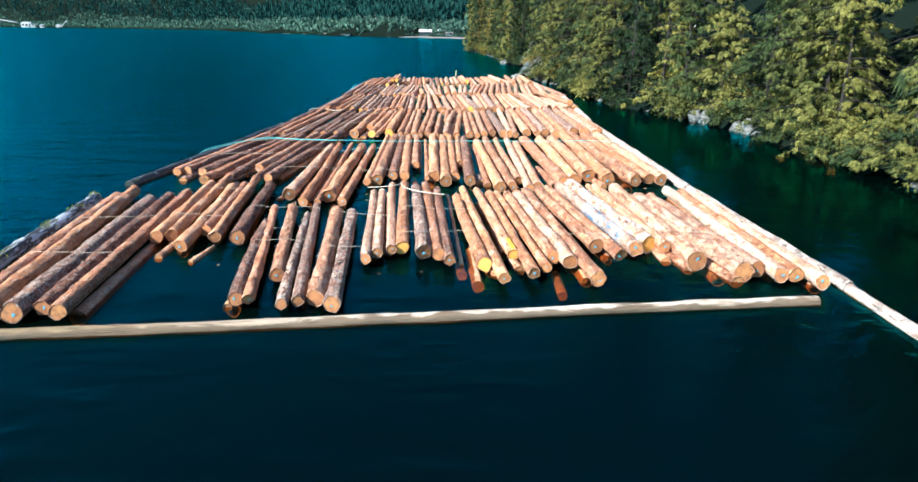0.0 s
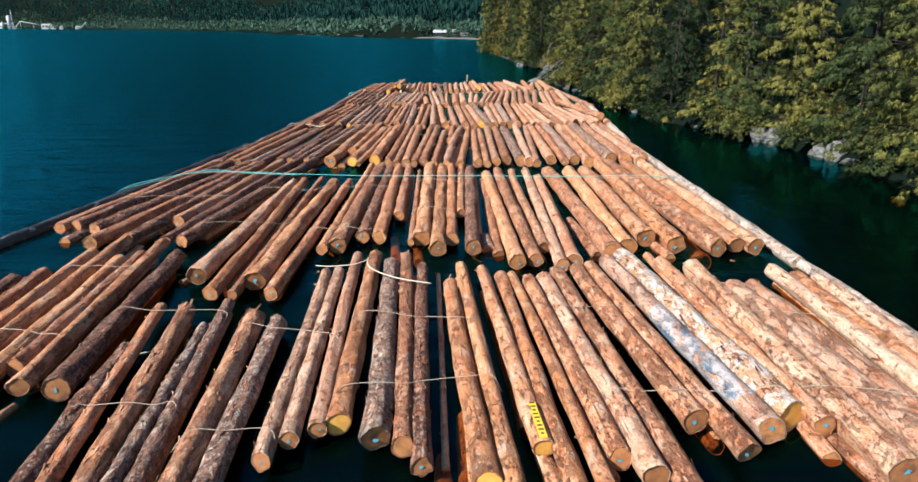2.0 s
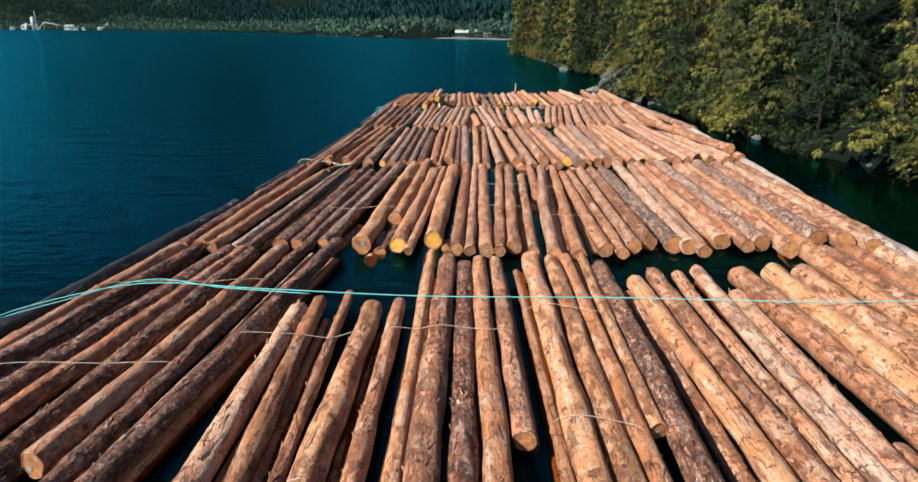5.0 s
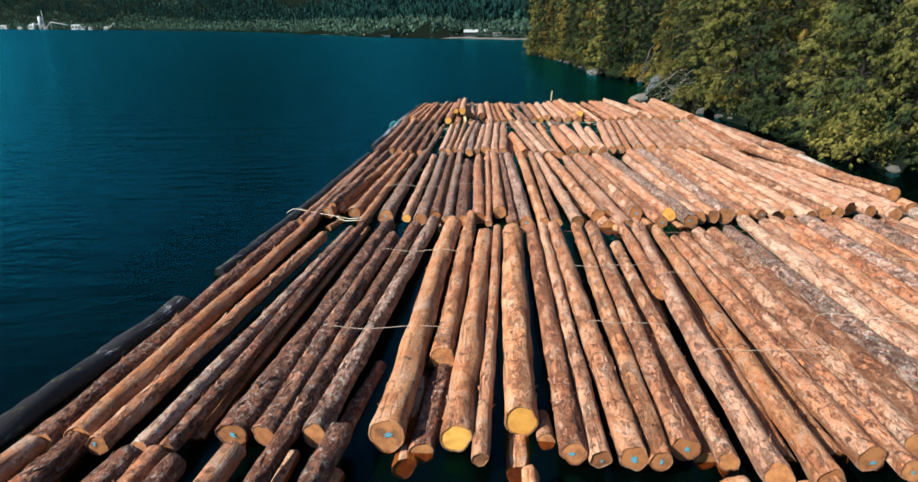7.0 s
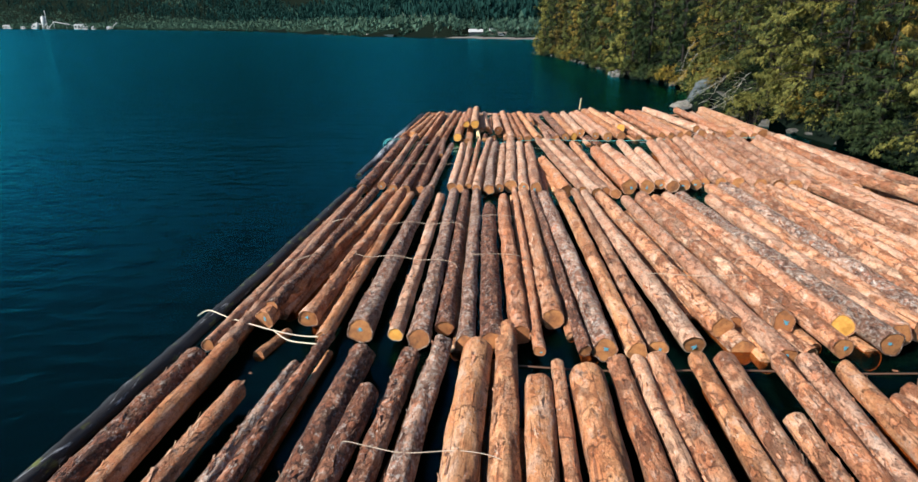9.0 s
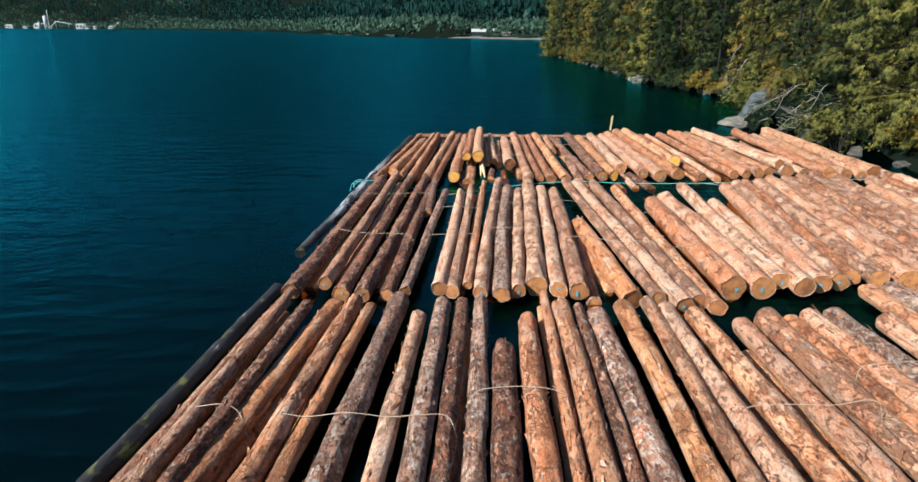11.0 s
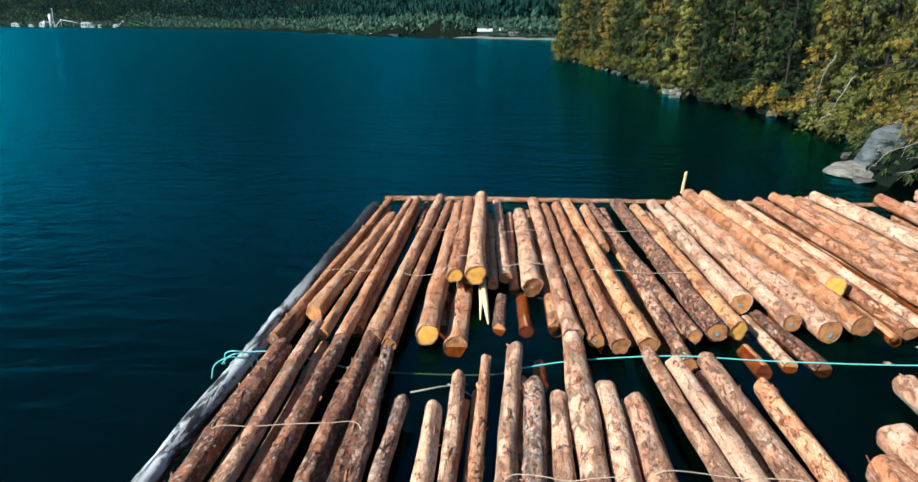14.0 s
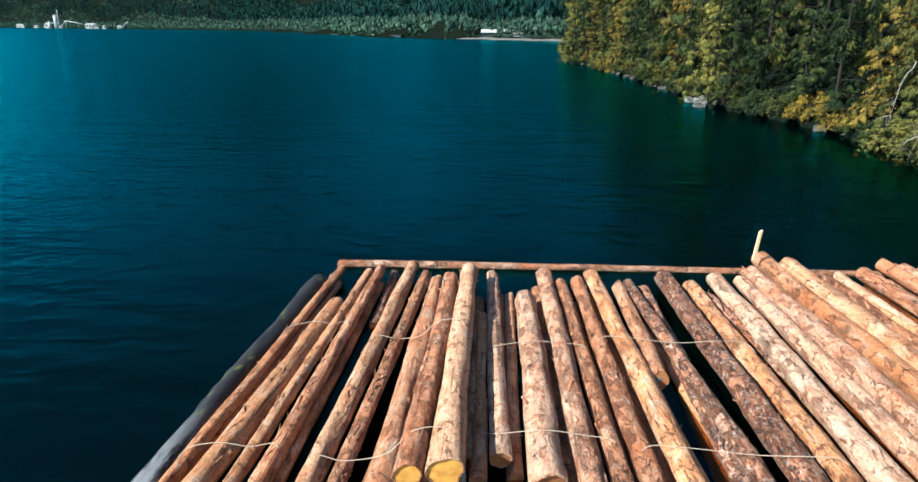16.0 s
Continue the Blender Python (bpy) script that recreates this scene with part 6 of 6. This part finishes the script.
def build_far_woods():
    r = random.Random(4)
    low, high = [], []
    for _ in range(9000):
        lean = r.uniform(-0.82, 0.30)
        y = 330.0
        while y < np.interp(lean * (y - 35), FAR_X, FAR_Y):
            y += 12
        deep = y - 35
        f = 4 + deep * 0.45 * r.random() ** 1.6
        y += f
        x = lean * (y - 35)
        f = y - float(np.interp(x, FAR_X, FAR_Y))
        if f < 3:
            continue
        z = float(land_height(np.array(x), np.array(y)))
        turn = r.uniform(0, 6.28)
        leafy = f < deep * (0.075 + 0.09 * noise.noise((lean * 14, 2, 0))) or noise.noise((lean * 22, f / deep * 30, 7)) > 0.25
        h = (r.uniform(5, 12) if leafy else r.uniform(9, 19)) * (0.85 + 0.45 * min(1, deep / 1600))
        if -22 < x < 34 and f < 47:
            leafy, h = True, r.uniform(0.8, 1.8) if f < 18 else r.uniform(3.5, 8.0)
        w = h * (r.uniform(0.55, 0.95) if leafy else r.uniform(0.32, 0.5))
        c, s = math.cos(turn), math.sin(turn)
        m = np.array(((w * c, -w * s, 0), (w * s, w * c, 0), (0, 0, h)))
        (low if leafy else high).append((np.array((x, y, z - 0.5)), m))
    # the strip of trees and bushes along the water
    for _ in range(2000):
        x = 45 - 1500 * r.random() ** 1.8
        y = float(np.interp(x, FAR_X, FAR_Y)) + (r.uniform(0.5, 14) if x < -90 else r.uniform(6, 40))
        h = r.uniform(0.5, 1.4) if -24 < x < 34 else r.uniform(1.5, 5.5) * (1 + abs(x) / 900)
        w, turn = h * r.uniform(0.8, 1.2), r.uniform(0, 6.28)
        c, s = math.cos(turn), math.sin(turn)
        low.append((np.array((x, y, float(land_height(np.array(x), np.array(y))) - 0.3)), np.array(((w * c, -w * s, 0), (w * s, w * c, 0), (0, 0, h)))))
    for _ in range(60):
        x = r.uniform(-60, 40)
        y = float(np.interp(x, FAR_X, FAR_Y)) + r.uniform(40, 58)
        h, turn = r.uniform(4, 9), r.uniform(0, 6.28)
        w = h * r.uniform(0.6, 0.9)
        c, s = math.cos(turn), math.sin(turn)
        low.append((np.array((x, y, float(land_height(np.array(x), np.array(y))) - 0.3)), np.array(((w * c, -w * s, 0), (w * s, w * c, 0), (0, 0, h)))))
    for name, spots, leaf, words, conical in (("far_broadleaf_wood", low, HAZED_BROADLEAF, "broadleaf wood along the far shore, tinted grey-green for haze", False), ("far_conifer_wood", high, HAZED_CONIFER, "conifer forest on the far hills, tinted teal for haze", True)):
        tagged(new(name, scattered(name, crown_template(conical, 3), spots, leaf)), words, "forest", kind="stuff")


build_far_woods()


# ---- buildings of the far shore ----
def shed(name, x, y, w, d, h, roof_h, wall, roof, words, windows=0):
    """A plain gabled building: walls, roof and a row of windows on its lake side."""
    z = max(0.5, float(land_height(np.array(x), np.array(y))))
    house = new(name)
    tagged(house, words, "building", "buildings of the far shore")
    bm = bmesh.new()
    block(bm, -w / 2, w / 2, 0, d, -2, h)
    part("wall", bm, wall, house)
    verts = [(-w / 2 - 0.5, -0.5, h), (w / 2 + 0.5, -0.5, h), (w / 2 + 0.5, d + 0.5, h), (-w / 2 - 0.5, d + 0.5, h), (-w / 2 - 0.5, d / 2, h + roof_h), (w / 2 + 0.5, d / 2, h + roof_h)]
    cover = new("roof", mesh_of("roof", verts, [(0, 1, 5, 4), (2, 3, 4, 5), (0, 4, 3), (1, 2, 5), (3, 2, 1, 0)], roof, False))
    cover.parent = house
    for i in range(windows):
        bm = bmesh.new()
        cx = -w / 2 + w * (i + 0.5) / windows
        block(bm, cx - 0.28 * w / windows, cx + 0.28 * w / windows, -0.12, 0.05, h * 0.35, h * 0.75)
        part("window", bm, DARK_GLASS, house)
    house.matrix_world = pose(x, y, z, 0, 0, 0)
    return house


def tower(x, y, r, h, words):
    z = max(0.5, float(land_height(np.array(x), np.array(y))))
    silo = new("silo")
    tagged(silo, words, "silo", "buildings of the far shore")
    tube_part("shell", [(0, 0, -2), (0, 0, h * 0.5), (0, 0, h)], r, WHITE_WALL, silo, "", 16)
    tube_part("cap", [(0, 0, h), (0, 0, h + r * 0.5)], [r * 1.02, r * 0.25], GREY_WALL, silo, "", 16)
    silo.matrix_world = pose(x, y, z, 0, 0, 0)


def conveyor(points, words):
    ob = new("conveyor")
    tagged(ob, words, "conveyor", "buildings of the far shore")
    tube_part("gallery", points, 1.1, WHITE_WALL, ob, "", 6)
    for p in points:
        tube_part("leg", [(p[0], p[1], 0), p], 0.7, GREY_WALL, ob, "", 5)


def build_far_shore():
    # the mill
    for x, w, h in ((-1470, 22, 9), (-1440, 16, 5), (-1335, 16, 5), (-1262, 12, 8), (-1240, 22, 12), (-1160, 14, 6), (-985, 26, 10), (-955, 12, 6), (-915, 10, 5), (-840, 14, 5)):
        y = float(np.interp(x, FAR_X, FAR_Y)) + 8
        shed("mill_building", x - 12, y, w, 18, h, 2, WHITE_WALL if h != 6 else GREY_WALL, GREY_WALL if h < 8 else WHITE_WALL, "pale cladded mill building on the far shore", 3)
    y = float(np.interp(-1194, FAR_X, FAR_Y)) + 14
    tower(-1207, y, 5.6, 31, "tall white mill silo on the far shore")
    tower(-1172, y - 40, 0.8, 46, "thin white mill chimney on the far shore")
    tower(-1240, y + 20, 4.0, 15, "white mill silo on the far shore")
    y = float(np.interp(-1060, FAR_X, FAR_Y)) + 6
    conveyor([(-1112, y, 5), (-1099, y, 18), (-1067, y, 13), (-1040, y, 6)], "pale inclined conveyor of the mill")
    conveyor([(-1127, y, 4), (-1117, y, 15)], "pale inclined loader of the mill")
    y = float(np.interp(-838, FAR_X, FAR_Y)) + 4
    conveyor([(-842, y, 4), (-830, y, 15)], "pale inclined loader of the mill")
    # the hamlet
    shed("boathouse", -12, 412, 7.4, 7, 2.0, 1.6, DARK_GLASS, WHITE_WALL, "low boathouse with a white roof above the far beach", 4)
    shed("cabin", -1.5, 405, 5, 5, 2.0, 1.6, SAND, GREY_WALL, "small grey roofed cabin above the far beach", 2)
    shed("cabin", 2.5, 396, 4, 4, 1.1, 0.8, GREY_WALL, SAND, "small pale cabin above the far beach", 2)
    shed("cabin", 10, 398, 3, 5, 2.6, 1.2, WHITE_WALL, GREY_WALL, "small white cabin above the far beach", 1)
    shed("hall", 13.0, 410, 8, 7, 2.2, 1.5, GREY_WALL, TEAL_ROOF, "teal roofed hall among the far trees", 5)
    shed("cabin", -66, 477, 2.4, 4, 2.6, 1.0, WHITE_WALL, GREY_WALL, "small white cabin on the far shore", 1)
    shed("cabin", -62, 474, 1.8, 4, 1.6, 1.0, WHITE_WALL, GREY_WALL, "small white cabin on the far shore", 1)
    beach_r = random.Random(12)
    verts, faces = [], []
    for i in range(60):
        x = -40 + 66 * i / 59
        y = float(np.interp(x, FAR_X, FAR_Y))
        deep = 5 + 5 * noise.noise((x * 0.12, 3, 0)) + beach_r.uniform(-1, 1)
        verts += [(x, y - 1.5 - beach_r.random(), 0.03), (x, y + 1.5, 0.40), (x, y + 1.5 + deep, 0.35 + 0.09 * deep)]
    faces = [(3 * i + k, 3 * i + 3 + k, 3 * i + 4 + k, 3 * i + 1 + k) for i in range(59) for k in (0, 1)]
    tagged(new("beach", mesh_of("beach", verts, faces, SAND)), "thin pale gravel beach of the far shore", "beach", kind="structure")
    for x, off, w in ((-140, -6, 9), (-126, -6, 5), (-112, -5, 6), (-80, -5, 9), (-24, -9, 10), (-8, -9, 7), (8, -9, 6), (18, -8, 5)):
        bm = bmesh.new()
        block(bm, -w / 2, w / 2, 0, 1.5, -0.4, 0.12)
        bmesh.ops.bevel(bm, geom=bm.edges[:], offset=0.1, segments=1, affect="EDGES")
        ob = part("landing_stage", bm, SAND)
        ob.matrix_world = pose(x, float(np.interp(x, FAR_X, FAR_Y)) + off, 0.05, 0, 0, -20)
        tagged(ob, "low pale landing stage on the far shore", "landing stage", "landing stages of the far shore")
    barge = new("barge")
    tagged(barge, "low white and rust barge moored off the far shore", "barge")
    bm = bmesh.new()
    for v in block(bm, -5.5, 5.5, 0, 4, -0.4, 0.5):
        v.co.x *= 1.0 if v.co.z > 0 else 0.92
    part("hull", bm, GREY_WALL, barge)
    bm = bmesh.new()
    block(bm, -3.5, 3.8, 1, 3, 0.5, 1.0)
    part("cargo", bm, CHAIN, barge)
    bm = bmesh.new()
    block(bm, -3.0, 3.2, 1, 3, 1.0, 1.3)
    part("cover", bm, WHITE_WALL, barge)
    barge.matrix_world = pose(-82, 466, 0.1, 0, 0, -25)
    for x, y, s in ((-52, 444, 1.0), (-47, 438, 0.7), (-40, 432, 0.6)):
        craft = new("motorboat")
        tagged(craft, "small white motorboat on the far beach", "boat", "boats of the far shore")
        bm = bmesh.new()
        for v in block(bm, -2.2, 2.2, 0, 1.8, -0.2, 0.8):
            v.co.x *= 1.1 if v.co.z > 0 else 0.8
        part("hull", bm, WHITE_WALL, craft)
        bm = bmesh.new()
        block(bm, -0.9, 0.7, 0.3, 1.5, 0.8, 1.9)
        part("cabin", bm, WHITE_WALL, craft)
        craft.matrix_world = pose(x, y, 0.15, 0, 0, -20) @ Matrix.Scale(s, 4)
    for i in range(11):
        x = beach_r.uniform(-95, -25)
        y = float(np.interp(x, FAR_X, FAR_Y)) + beach_r.uniform(12, 40)
        z, h = float(land_height(np.array(x), np.array(y))), beach_r.uniform(7, 14)
        stem = tube_part("bare_trunk", [(x, y, z - 0.5), (x + beach_r.uniform(-0.5, 0.5), y, z + h * 0.5), (x + beach_r.uniform(-0.8, 0.8), y, z + h)], [0.14, 0.10, 0.03], DEAD, None, "", 6)
        tagged(stem, "bare pale birch trunk standing on the far shore", "tree", "bare trunks of the far shore")
    bm = bmesh.new()
    for v in block(bm, -4, 4, 0, 2.4, -0.4, 1.2):
        v.co.x *= 1.12 if v.co.z > 0 else 0.9
    boat = part("boat", bm, DARK_GLASS)
    boat.matrix_world = pose(-68, 456, 0.1, 0, 0, -30)
    tagged(boat, "dark moored workboat by the far shore", "boat")


build_far_shore()


# ---- dead branches that hang from the bank ----
def dead_branch(x, y, z, reach, fall, seed):
    """A thin crooked dead bough from (x, y, z) out over the water, with forked twigs."""
    r = random.Random(seed)
    ob = new("dead_branch")
    tagged(ob, "bare grey dead branch hanging over the water", "branch", "dead branches of the bank")
    way = Vector((-1, r.uniform(-0.9, 0.3), 0)).normalized()
    pts = [Vector((x, y, z))]
    n = 7
    for i in range(1, n):
        f = i / (n - 1)
        step = way * (reach / (n - 1)) + Vector((r.gauss(0, 0.07), r.gauss(0, 0.12), r.gauss(0, 0.06) - fall / (n - 1) * (0.4 + 1.2 * f)))
        pts.append(pts[-1] + step)
    tube_part("bough", eased(pts), [0.024 * (1 - 0.85 * i / (6 * (n - 1))) for i in range(6 * (n - 1) + 1)], DEAD, ob, "", 5)
    for _ in range(12):
        p = pts[r.randrange(1, n)]
        q = p + Vector((r.uniform(-0.8, 0.1), r.uniform(-0.6, 0.6), r.uniform(-0.7, 0.2)))
        mid = (p + q) / 2 + Vector((r.gauss(0, 0.06), r.gauss(0, 0.06), r.uniform(0.02, 0.16)))
        tube_part("twig", eased([p, mid, q]), [0.010 * (1 - 0.06 * i) for i in range(13)], DEAD, ob, "", 4)


for spot in ((12.2, 86.3, 2.4, 2.4, 1.6, 1), (12.4, 85.0, 2.6, 2.6, 1.8, 2), (12.5, 84.0, 2.0, 2.8, 1.3, 3), (12.6, 83.0, 2.8, 2.6, 2.0, 4), (13.4, 87.6, 3.8, 1.8, 1.6, 5), (12.4, 82.0, 1.9, 2.4, 1.2, 6), (12.0, 92.6, 3.6, 1.5, 2.2, 7), (12.7, 96.2, 4.4, 1.4, 2.8, 8)):
    dead_branch(*spot)


def snag(points, r):
    tagged(tube_part("snag", eased(points), r, DEAD, None, "", 6), "bare pale dead stem leaning among the bank's shrubs", "dead tree", "dead stems of the bank")


snag([(18.4, 44.8, 0.6), (19.1, 45.0, 1.7), (19.7, 45.2, 3.0)], 0.05)
snag([(18.0, 51.0, 5.6), (18.6, 51.3, 5.9), (19.2, 51.6, 6.5)], 0.045)
